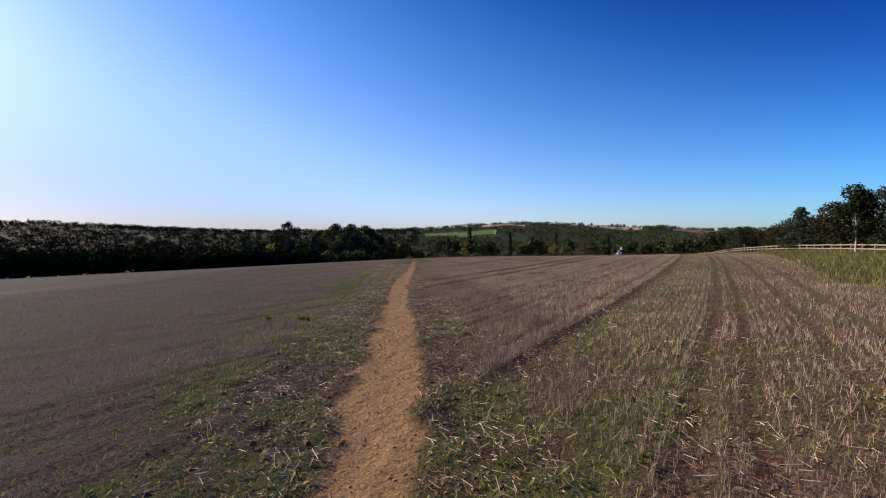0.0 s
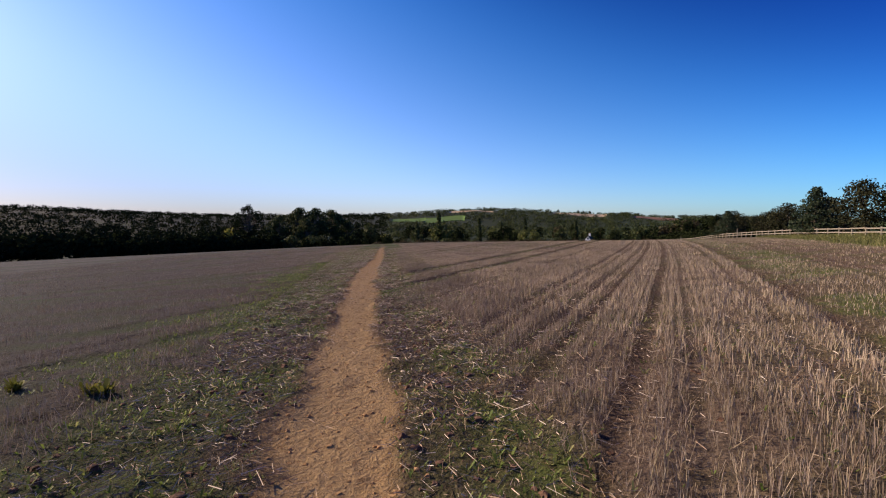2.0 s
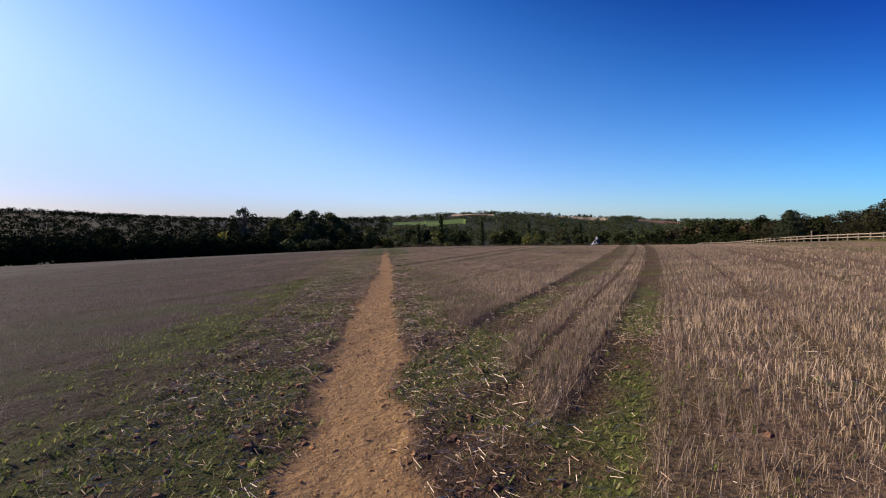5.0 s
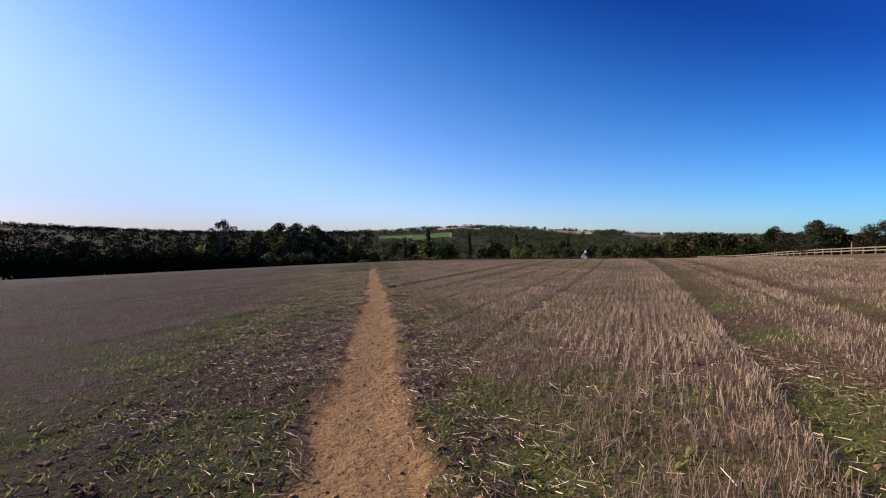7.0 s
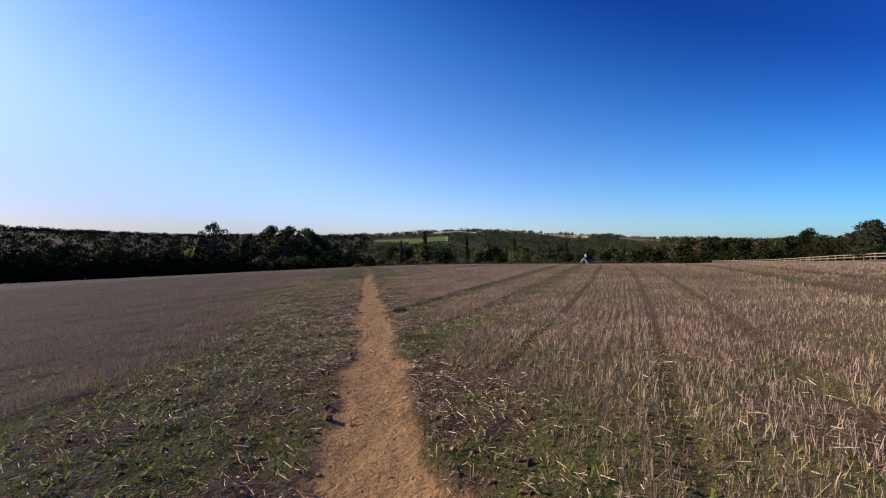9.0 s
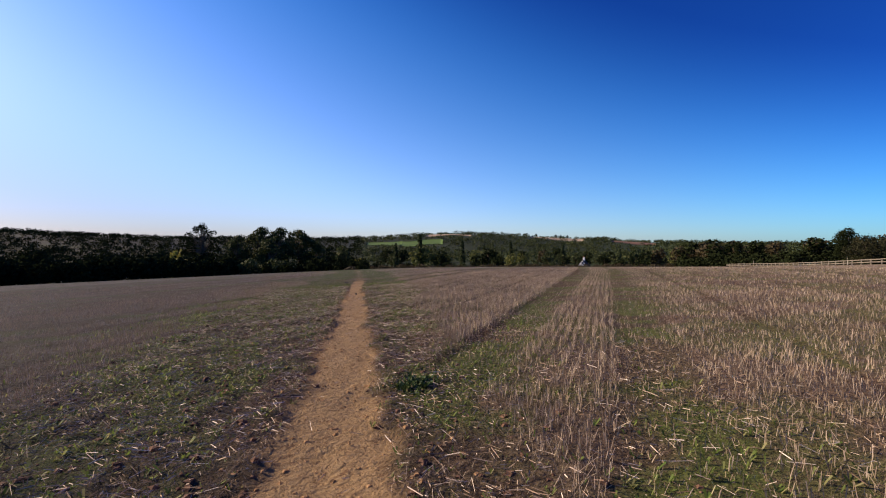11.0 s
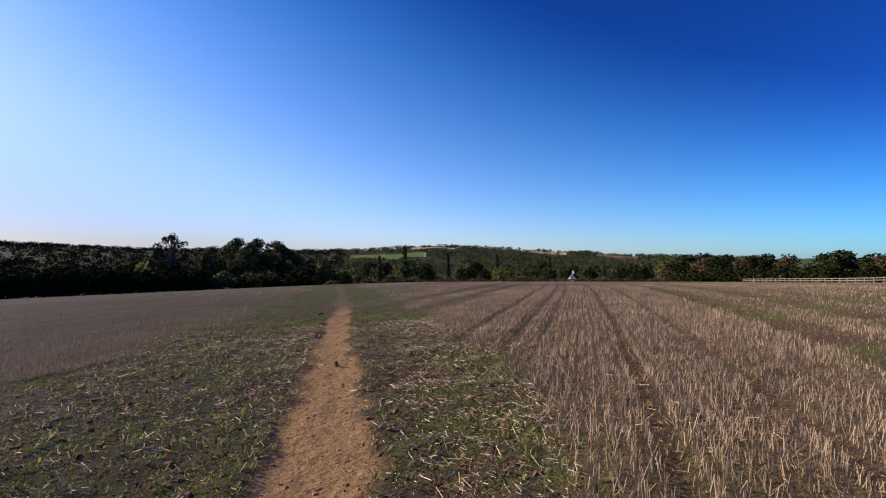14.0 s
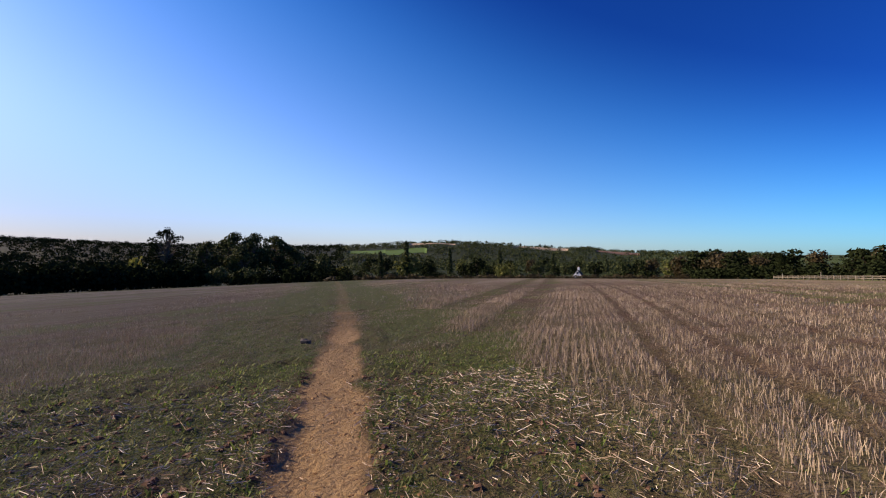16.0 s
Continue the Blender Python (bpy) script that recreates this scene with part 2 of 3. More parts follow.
def rows_mask(nt, standing):
    """The drilled rows and wheel lanes on the ground, by the same rule as the stalks."""
    co = nt.nodes.new("ShaderNodeTexCoord")
    xyz = nt.nodes.new("ShaderNodeSeparateXYZ")
    nt.links.new(co.outputs["Object"], xyz.inputs[0])
    x, y = xyz.outputs[0], xyz.outputs[1]
    yy = math_node(nt, "MAXIMUM", math_node(nt, "MINIMUM", y, 70.0), -40.0)
    bend = math_node(nt, "MULTIPLY", yy, math_node(nt, "MULTIPLY_ADD", yy, -0.00175, 0.80))
    w = math_node(nt, "SUBTRACT", math_node(nt, "SUBTRACT", x, bend), math_node(nt, "MULTIPLY", math_node(nt, "SUBTRACT", y, yy), 0.555))
    w = math_node(nt, "ADD", w, math_node(nt, "MULTIPLY_ADD", noise_tex(nt, 1.2, 3), 0.16, -0.08 - FIRST))
    p = math_node(nt, "DIVIDE", math_node(nt, "FLOORED_MODULO", w, SPAN), SPAN)
    outs = []
    cuts = [[(0.0, 1.0)] + [((at + k * 1.6 * wd - FIRST) / SPAN, h) for at, wd in part_of for k, h in ((-1, 1.0), (0, 0.0), (1, 1.0))] for part_of in (RUTS[:10], RUTS[10:15] + RUTS[16:20])]
    for stops in ([((a - FIRST) / SPAN, h) for a, h in zip(BAND_W, BAND_T)], *cuts):
        r = nt.nodes.new("ShaderNodeValToRGB")
        for k, (at, h) in enumerate(stops):
            e = r.color_ramp.elements[0] if k == 0 else (r.color_ramp.elements[-1] if k == len(stops) - 1 else r.color_ramp.elements.new(at))
            e.position, e.color = at, (h, h, h, 1)
        nt.links.new(p, r.inputs[0])
        outs.append(r.outputs[0])
    outs = [outs[0], math_node(nt, "MULTIPLY", outs[1], outs[2])]
    return math_node(nt, "MULTIPLY", standing, math_node(nt, "MULTIPLY", *outs))


def ground_material():
    m, nt, b = material("field_ground", 0.95)
    tall, bare, green, grass, crop, canopy = (attribute(nt, k).outputs["Fac"] for k in ("tall", "bare", "green", "grass", "crop", "canopy"))
    b.inputs["Diffuse Roughness"].default_value = 1.0
    fine, mid, big = noise_tex(nt, 38, 6, 0.7), noise_tex(nt, 5.0, 5), noise_tex(nt, 0.35, 4)
    soil = mix(nt, ramp(nt, fine, 0.3, 0.7), (0.018, 0.009, 0.007), (0.10, 0.05, 0.033))
    soil = mix(nt, ramp(nt, mid, 0.5, 0.75), soil, (0.085, 0.048, 0.032))
    straw = mix(nt, ramp(nt, fine, 0.25, 0.75), (0.055, 0.04, 0.028), (0.40, 0.305, 0.23))
    straw = mix(nt, ramp(nt, big, 0.4, 0.7), straw, (0.33, 0.25, 0.185))
    straw = mix(nt, ramp(nt, noise_tex(nt, 1.3, 5), 0.52, 0.7), straw, (0.13, 0.125, 0.05))
    weed = mix(nt, ramp(nt, fine, 0.3, 0.7), (0.04, 0.058, 0.014), (0.17, 0.185, 0.05))
    trodden = mix(nt, ramp(nt, fine, 0.25, 0.75), (0.33, 0.195, 0.085), (0.68, 0.46, 0.23))
    trodden = mix(nt, ramp(nt, mid, 0.35, 0.8), trodden, (0.55, 0.35, 0.165))
    trodden = mix(nt, ramp(nt, noise_tex(nt, 11, 6, 0.85), 0.54, 0.64), trodden, (0.27, 0.145, 0.068))
    meadow = mix(nt, ramp(nt, mid, 0.3, 0.7), (0.07, 0.085, 0.025), (0.19, 0.185, 0.065))
    bits = ramp(nt, noise_tex(nt, 26, 6, 0.9), 0.49, 0.56)
    soil = mix(nt, bits, soil, (0.20, 0.135, 0.09))
    c = mix(nt, math_node(nt, "MULTIPLY", rows_mask(nt, tall), canopy), soil, straw)
    c = mix(nt, math_node(nt, "MULTIPLY", green, ramp(nt, noise_tex(nt, 12, 5, 0.8), 0.30, 0.52)), c, weed)
    c = mix(nt, bare, c, trodden)
    c = mix(nt, grass, c, meadow)
    far = attribute(nt, "far_colour").outputs["Color"]
    farv = mix(nt, ramp(nt, noise_tex(nt, 0.05, 5), 0.35, 0.7), far, mix(nt, 0.3, far, (0.05, 0.06, 0.02)))
    c = mix(nt, crop, c, farv)
    nt.links.new(c, b.inputs["Base Color"])
    lumpy = math_node(nt, "MULTIPLY", noise_tex(nt, 13, 3, 0.6), 1.8)
    bump(nt, b, math_node(nt, "ADD", fine, math_node(nt, "ADD", mid, lumpy)), 1.0, 0.055)
    return m


GROUND = ground_material()
STRAW = island_material("straw", [(0.15, 0.10, 0.072), (0.41, 0.32, 0.245), (0.31, 0.25, 0.15)], 0.6, 0.10)
LITTER = island_material("straw_litter", [(0.12, 0.068, 0.045), (0.42, 0.30, 0.21), (0.74, 0.63, 0.52)], 0.65)
WEED = island_material("weed_leaf", [(0.07, 0.11, 0.02), (0.17, 0.215, 0.05), (0.30, 0.27, 0.12)], 0.6, 0.42)
CLOD = plain_material("dry_clay", (0.20, 0.11, 0.05), (0.44, 0.27, 0.135), 60, 0.95, 0.004)
BARK = plain_material("bark", (0.07, 0.055, 0.04), (0.16, 0.13, 0.10), 12, 0.95, 0.02)
PALE_BARK = plain_material("pale_bark", (0.28, 0.26, 0.22), (0.44, 0.41, 0.36), 9, 0.9, 0.01)
# dark foliage lowered to near-black, so its colour carries the hedge's backlit shade
LEAF_DARK_SHADED = island_material("dark_shaded_leaf", [(0.012, 0.016, 0.007), (0.018, 0.024, 0.010), (0.026, 0.032, 0.013)], 0.85, 0.03)
LEAF_DARK_SHADED.node_tree.nodes["Principled BSDF"].inputs["Specular IOR Level"].default_value = 0.0
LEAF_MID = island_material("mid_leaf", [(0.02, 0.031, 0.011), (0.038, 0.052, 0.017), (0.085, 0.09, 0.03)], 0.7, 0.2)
LEAF_OLIVE = island_material("olive_leaf", [(0.06, 0.07, 0.018), (0.12, 0.13, 0.03), (0.17, 0.16, 0.045)], 0.65, 0.2)
LEAF_YELLOW = island_material("yellow_leaf", [(0.10, 0.11, 0.02), (0.22, 0.21, 0.04), (0.30, 0.26, 0.05)], 0.6, 0.25)
LEAF_BROWN = island_material("rusty_leaf", [(0.03, 0.025, 0.012), (0.06, 0.045, 0.02), (0.08, 0.06, 0.026)], 0.6, 0.2)
LEAF_SHRUB = island_material("shrub_leaf", [(0.012, 0.014, 0.007), (0.026, 0.028, 0.012), (0.045, 0.040, 0.017)], 0.85, 0.03)
NEEDLE = island_material("needle", [(0.012, 0.022, 0.012), (0.028, 0.042, 0.02), (0.05, 0.06, 0.03)], 0.6, 0.1)
FENCE_WOOD = plain_material("weathered_wood", (0.17, 0.14, 0.11), (0.30, 0.26, 0.21), 14, 0.85, 0.004)
WHITE_WALL = plain_material("white_render", (0.78, 0.76, 0.72), (0.84, 0.83, 0.80), 3, 0.9)
SLATE = plain_material("slate", (0.03, 0.028, 0.027), (0.07, 0.062, 0.058), 6, 0.95, 0.01)
BRICK_RED = plain_material("red_brick", (0.30, 0.13, 0.09), (0.40, 0.20, 0.14), 8, 0.9)
PANE, _nt, _b = material("window_glass", 0.08)
_b.inputs["Base Color"].default_value = (0.03, 0.035, 0.04, 1)


# ---- mesh helpers ----
def mesh_object(name, verts, faces, mat, parent=None, smooth=False):
    """A mesh object from arrays: verts (n, 3), faces (m, k) all of one size."""
    me = bpy.data.meshes.new(name)
    verts, faces = np.asarray(verts, np.float32), np.asarray(faces, np.int32)
    k = faces.shape[1]
    me.vertices.add(len(verts))
    me.vertices.foreach_set("co", verts.ravel())
    me.loops.add(faces.size)
    me.loops.foreach_set("vertex_index", faces.ravel())
    me.polygons.add(len(faces))
    me.polygons.foreach_set("loop_start", np.arange(0, faces.size, k, dtype=np.int32))
    me.polygons.foreach_set("use_smooth", np.full(len(faces), smooth, bool))
    me.update(calc_edges=True)
    me.validate()
    me.materials.append(mat)
    ob = new(name, me)
    ob.parent = parent
    return ob


def part(name, bm, mat, parent, label=""):
    me = bpy.data.meshes.new(name)
    bm.to_mesh(me)
    bm.free()
    me.materials.append(mat)
    ob = new(name, me)
    ob.parent = parent
    return tagged(ob, label=label)


def box(bm, lo, hi, bevel=0.0):
    made = bmesh.ops.create_cube(bm, size=1.0)["verts"]
    for v in made:
        v.co = Vector([lo[i] + (v.co[i] + 0.5) * (hi[i] - lo[i]) for i in range(3)])
    if bevel:
        edges = list({e for v in made for e in v.link_edges})
        bmesh.ops.bevel(bm, geom=edges, offset=bevel, segments=1, affect="EDGES")
    return bm


def tube(points, radii, sides=6):
    """A tapered tube along points: arrays of vertices and quad faces."""
    points = np.asarray(points, float)
    n = len(points)
    d = np.gradient(points, axis=0)
    d /= np.linalg.norm(d, axis=1)[:, None] + 1e-9
    ref = np.where(np.abs(d[:, 2:3]) > 0.9, [[1.0, 0, 0]], [[0, 0, 1.0]])
    a = np.cross(d, ref)
    a /= np.linalg.norm(a, axis=1)[:, None]
    b = np.cross(d, a)
    ang = np.linspace(0, 2 * np.pi, sides, endpoint=False)
    ring = a[:, None] * np.cos(ang)[None, :, None] + b[:, None] * np.sin(ang)[None, :, None]
    v = (points[:, None] + ring * np.asarray(radii)[:, None, None]).reshape(-1, 3)
    i, j = np.meshgrid(np.arange(n - 1), np.arange(sides), indexing="ij")
    k = (j + 1) % sides
    f = np.stack([i * sides + j, i * sides + k, (i + 1) * sides + k, (i + 1) * sides + j], -1).reshape(-1, 4)
    return v, f


def joined(pieces):
    vs, fs, at = [], [], 0
    for v, f in pieces:
        vs.append(v)
        fs.append(f + at)
        at += len(v)
    return np.concatenate(vs), np.concatenate(fs)


# ---- the land: one sheet to the horizon ----
def spread(a, b, n):
    return np.geomspace(a, b, n)


gx = np.concatenate([-spread(30, 4200, 50)[::-1], np.arange(-29, -4.2, 1.0), np.arange(-4.0, -2.45, 0.12), np.arange(-2.4, 2.4, 0.06), np.arange(2.5, 5.5, 0.12), np.arange(5.8, 30, 1.0), spread(30.4, 4200, 55)])
gy = np.concatenate([-spread(9, 4200, 28)[::-1], np.arange(-8, 0, 0.4), np.arange(0, 49, 0.125), np.arange(49, 56, 0.2), np.arange(56.2, 58.4, 0.3), np.arange(58.5, 120, 0.9), spread(121, 4400, 90)])
X, Y = np.meshgrid(gx, gy)
Z = land(X, Y)
nx, ny = len(gx), len(gy)
ii, jj = np.meshgrid(np.arange(ny - 1), np.arange(nx - 1), indexing="ij")
quads = np.stack([ii * nx + jj, ii * nx + jj + 1, (ii + 1) * nx + jj + 1, (ii + 1) * nx + jj], -1).reshape(-1, 4)
ground = mesh_object("ground", np.stack([X, Y, Z], -1).reshape(-1, 3), quads, GROUND, smooth=True)
tagged(ground, "stubble field with a bare clay footpath, falling to a wooded valley", "ground", kind="structure")
tall, bare, trod, green = field_masks(X, Y)
field = in_field(X, Y)
R = np.hypot(X, Y - 40)
B = np.degrees(np.arctan2(X, Y - 40))
crop = np.maximum(step(109, 112, Y), step(-110, -114, X)) * np.where(R > 60, 1, 0)
far_colour = np.zeros((ny, nx, 4))
far_colour[..., 3] = 1
cells = vnoise(X, Y, 130, 61)
far_colour[..., :3] = np.where((cells > 0.55)[..., None], (0.036, 0.052, 0.016), (0.02, 0.028, 0.011))
inside = (B > -60) & (B < 2) & (R > 700) & (R < 1300)
far_colour[..., :3] = np.where(inside[..., None], (0.028, 0.036, 0.024), far_colour[..., :3])
for key, val in (("tall", (1 - 0.8 * trod) * (1 - bare) * field), ("bare", bare * field), ("green", green * field), ("grass", (1 - field) * (1 - crop)), ("crop", crop), ("canopy", np.maximum(0.42, np.maximum(step(16, 24, np.abs(X)), step(60, 76, Y))))):
    ground.data.attributes.new(key, "FLOAT", "POINT").data.foreach_set("value", val.astype(np.float32).ravel())
ground.data.attributes.new("far_colour", "FLOAT_COLOR", "POINT").data.foreach_set("color", far_colour.astype(np.float32).ravel())


# ---- stubble, litter and weeds ----
def stalks(x, y, height, radius, lean, sides=2):
    """Cut straws standing on the land, each a folded strip, or a single strip far off."""
    n = len(x)
    base = np.stack([x, y, land(x, y) - 0.012], -1)
    turn = rng.uniform(0, 2 * np.pi, n)
    tip = base + np.stack([np.cos(turn) * lean * height, np.sin(turn) * lean * height, height], -1)
    spin = rng.uniform(0, 2 * np.pi, n)
    m = sides + 1
    v = np.empty((n, 2 * m, 3))
    for k in range(m):
        a = spin + np.pi * k / sides
        o = np.stack([np.cos(a), np.sin(a), a * 0], -1)
        v[:, k] = base + o * radius[:, None]
        v[:, m + k] = tip + o * radius[:, None] * 0.75
    at = np.arange(n)[:, None] * 2 * m
    f = np.stack([np.concatenate([at + k, at + k + 1, at + m + k + 1, at + m + k], 1) for k in range(sides)], 1)
    return v.reshape(-1, 3), f.reshape(-1, 4)


def scatter(x0, x1, y0, y1, per_m2):
    n = int((x1 - x0) * (y1 - y0) * per_m2)
    return rng.uniform(x0, x1, n), rng.uniform(y0, y1, n)


def snapped(x, y, pitch, amount):
    """Draws points towards the drilled rows."""
    w = row_w(x, y)
    return x + amount * (np.round(w / pitch) * pitch - w)


def stubble(x, y, tall_m, radius, keep=1.0, sides=3):
    tall, bare, trod, green = field_masks(x, y)
    ok = (rng.uniform(size=len(x)) < tall ** 0.8 * keep) & (in_field(x, y) > 0.5)
    x, y, tall, trod = x[ok], y[ok], tall[ok], trod[ok]
    n = len(x)
    h = tall_m * (0.36 + 0.64 * tall) * (1 - 0.35 * trod) * rng.uniform(0.4, 1.2, n)
    lean = np.abs(rng.normal(0, 0.24, n)) + 0.7 * (rng.uniform(size=n) < 0.07) + 0.6 * trod * rng.uniform(size=n) + 0.5 * (1 - tall) * rng.uniform(size=n) ** 2
    return stalks(x, y, h, radius * rng.uniform(0.55, 1.2, n), lean, sides)


pieces = []
for x0, x1, n, sides in ((-1.2, 1.9, 1650, 2), (-2.8, -1.2, 1300, 1), (1.9, 4.6, 1450, 1)):
    xx, yy = scatter(x0, x1, 0.5, 55, n)
    pieces.append(stubble(snapped(xx, yy, 0.13, 0.35), yy, 0.115, 0.0017 if sides == 2 else 0.0021, 1.0, sides))
v, f = joined(pieces)
tagged(mesh_object("stubble", v, f, STRAW), "dry cut cereal stubble standing in rows by the footpath", "stubble", kind="stuff")
pieces = []
for x0, x1, y0, y1, n, r in ((4.6, 10, 1, 58, 680, 0.0025), (-7, -2.8, 2, 56, 420, 0.0027), (10, 24, 6, 62, 150, 0.0045), (-20, -7, 5, 62, 100, 0.006), (-5, 10, 55, 80, 70, 0.008)):
    xx, yy = scatter(x0, x1, y0, y1, n)
    pieces.append(stubble(snapped(xx, yy, 0.13, 0.3), yy, 0.10 if r < 0.003 else 0.085, r, 1.0, 1))
v, f = joined(pieces)
tagged(mesh_object("far_stubble", v, f, STRAW), "pale dry stubble covering the rest of the field", "stubble", kind="stuff")


def straws_lying(x, y, length, radius):
    n = len(x)
    turn = rng.uniform(0, 2 * np.pi, n)
    d = np.stack([np.cos(turn), np.sin(turn)], -1) * (length / 2)[:, None]
    mid = land(x, y) + 0.008 + 0.03 * rng.uniform(size=n) ** 2
    tilt = rng.normal(0, 0.26, n) * length / 2
    a = np.stack([x - d[:, 0], y - d[:, 1], mid - tilt], -1)
    b = np.stack([x + d[:, 0], y + d[:, 1], mid + tilt], -1)
    side = np.stack([-np.sin(turn), np.cos(turn), turn * 0], -1)
    v = np.empty((n, 6, 3))
    for k, (s, u) in enumerate(((1, 0.6), (-1, -0.2), (0, 1.5))):
        o = side * (s * radius)[:, None] + np.array([0, 0, 1]) * (u * radius)[:, None]
        v[:, k], v[:, 3 + k] = a + o, b + o
    at = np.arange(n)[:, None] * 6
    f = np.stack([np.concatenate([at + k, at + (k + 1) % 3, at + 3 + (k + 1) % 3, at + 3 + k], 1) for k in (1,)], 1)
    return v.reshape(-1, 3), f.reshape(-1, 4)


lx, ly = scatter(-2.1, 3.6, 0.5, 47.5, 1500)
tall, bare, trod, green = field_masks(lx, ly)
ok = rng.uniform(size=len(lx)) < (0.06 + 0.95 * trod + 0.45 * (1 - tall)) * step(6.5, 2.6, lx) * (1 - 0.97 * bare) * (0.35 + 0.65 * step(0.3, 0.7, vnoise(lx, ly, 0.6, 71)))
lx, ly = lx[ok], ly[ok]
v, f = straws_lying(lx, ly, 0.012 + 0.10 * rng.uniform(size=len(lx)) ** 2.2, 0.0007 + 0.0015 * rng.uniform(size=len(lx)) ** 2)
tagged(mesh_object("straw_litter", v, f, LITTER), "loose broken straw lying on the trodden ground", "straw", kind="stuff")


def leaves(x, y, count, size, up):
    """Small weeds: each a rosette of small leaves."""
    n = len(x)
    x, y, size = np.repeat(x, count), np.repeat(y, count), np.repeat(size, count)
    turn = rng.uniform(0, 2 * np.pi, n * count)
    length = size * rng.uniform(0.5, 1.2, n * count)
    rise = up * rng.uniform(0.3, 1.3, n * count)
    d = np.stack([np.cos(turn), np.sin(turn)], -1)
    s = np.stack([-np.sin(turn), np.cos(turn)], -1)
    wide = length * rng.uniform(0.16, 0.34, n * count)
    z = land(x, y)
    v = np.empty((n * count, 4, 3))
    for k, (along, high, w) in enumerate(((0.05, 0.0, 0.55), (1.0, 0.8, 0.65))):
        for q, sg in enumerate((-1, 1)):
            v[:, 2 * k + q, 0] = x + d[:, 0] * along * length + s[:, 0] * sg * wide * w
            v[:, 2 * k + q, 1] = y + d[:, 1] * along * length + s[:, 1] * sg * wide * w
            v[:, 2 * k + q, 2] = z + high * rise * length
    at = np.arange(n * count)[:, None] * 4
    f = np.concatenate([at, at + 1, at + 3, at + 2], 1)
    return v.reshape(-1, 3), f.reshape(-1, 4)


wx, wy = scatter(-3.6, 3.4, 0.5, 49, 500)
tall, bare, trod, green = field_masks(wx, wy)
ok = rng.uniform(size=len(wx)) < (0.05 + 0.10 * trod + 0.85 * green) * (1 - bare) * step(4.6, 1.6, np.abs(wx))
wx, wy = wx[ok], wy[ok]
v, f = leaves(wx, wy, 3, 0.010 + 0.026 * rng.uniform(size=len(wx)) ** 2, 1.3)
tagged(mesh_object("weeds", v, f, WEED), "low green weeds and grass sprouting between the stubble", "weeds", kind="stuff")
gx2, gy2 = scatter(5, 32, 4, 48, 190)
ok = (in_field(gx2, gy2) < 0.35) & (0.8625 * gx2 - 0.506 * gy2 < 13)
gx2, gy2 = gx2[ok], gy2[ok]
v, f = stalks(gx2, gy2, rng.uniform(0.06, 0.20, len(gx2)), rng.uniform(0.004, 0.008, len(gx2)), rng.uniform(0.1, 0.9, len(gx2)), 1)
BANK = island_material("bank_grass", [(0.06, 0.075, 0.02), (0.14, 0.14, 0.05), (0.24, 0.20, 0.09)], 0.7, 0.2)
tagged(mesh_object("bank_grass", v, f, BANK), "rough green and yellowing grass on the bank below the fence", "grass", kind="stuff")
cx, cy = rng.normal(1.05, 0.07, 40), rng.normal(33.05, 0.08, 40)
v, f = leaves(cx, cy, 26, rng.uniform(0.02, 0.05, 40), 1.3)
LEAF_WEED = island_material("clump_leaf", [(0.025, 0.05, 0.014), (0.055, 0.09, 0.025), (0.10, 0.13, 0.045)], 0.6, 0.15)
tagged(mesh_object("weed_clump", v, f, LEAF_WEED), "dark green leafy weed clump at the edge of the footpath", "weed")


for spot_x, spot_y in ((-2.47, 9.09), (-2.34, 9.07), (-3.15, 9.38)):
    cx, cy = rng.normal(spot_x, 0.025, 14), rng.normal(spot_y, 0.025, 14)
    v, f = leaves(cx, cy, 12, rng.uniform(0.02, 0.06, 14), 1.8)
    tagged(mesh_object("weed_clump", v, f, LEAF_YELLOW), "small tuft of yellow-flowering weed in the stubble", "weed", group="yellow weeds")


def lumps(x, y, size):
    """Crumbs of earth: squashed uneven octahedra with cut tops."""
    n = len(x)
    z = land(x, y)
    v = np.empty((n, 9, 3))
    spin = rng.uniform(0, 6.28, n)
    for k in range(4):
        a = spin + k * np.pi / 2
        r0, r1 = size * rng.uniform(0.75, 1.2, n), size * rng.uniform(0.4, 0.8, n)
        v[:, k] = np.stack([x + np.cos(a) * r0, y + np.sin(a) * r0, z - 0.25 * size], -1)
        v[:, 4 + k] = np.stack([x + np.cos(a + 0.4) * r1, y + np.sin(a + 0.4) * r1, z + size * rng.uniform(0.2, 0.42, n)], -1)
    v[:, 8] = np.stack([x, y, z + size * rng.uniform(0.3, 0.52, n)], -1)
    at = np.arange(n)[:, None] * 9
    tri = [(k, (k + 1) % 4, 4 + (k + 1) % 4) for k in range(4)] + [(k, 4 + (k + 1) % 4, 4 + k) for k in range(4)] + [(4 + k, 4 + (k + 1) % 4, 8) for k in range(4)]
    f = np.stack([np.concatenate([at + a, at + b, at + c], 1) for a, b, c in tri], 1)
    return v.reshape(-1, 3), f.reshape(-1, 3)


bx, by = scatter(-1.6, 2.2, 0.5, 48, 230)
off, half = np.abs(path_off(bx, by)), path_half(by)
ok = rng.uniform(size=len(bx)) < np.where(off < half, 0.7, 0.7 * np.exp(-((off - half) / 0.22) ** 2))
bx, by = bx[ok], by[ok]
v, f = lumps(bx, by, 0.005 + 0.020 * rng.uniform(size=len(bx)) ** 3)
tagged(mesh_object("clay_crumbs", v, f, CLOD), "small crumbs and clods of dry orange clay", "clods", kind="stuff")

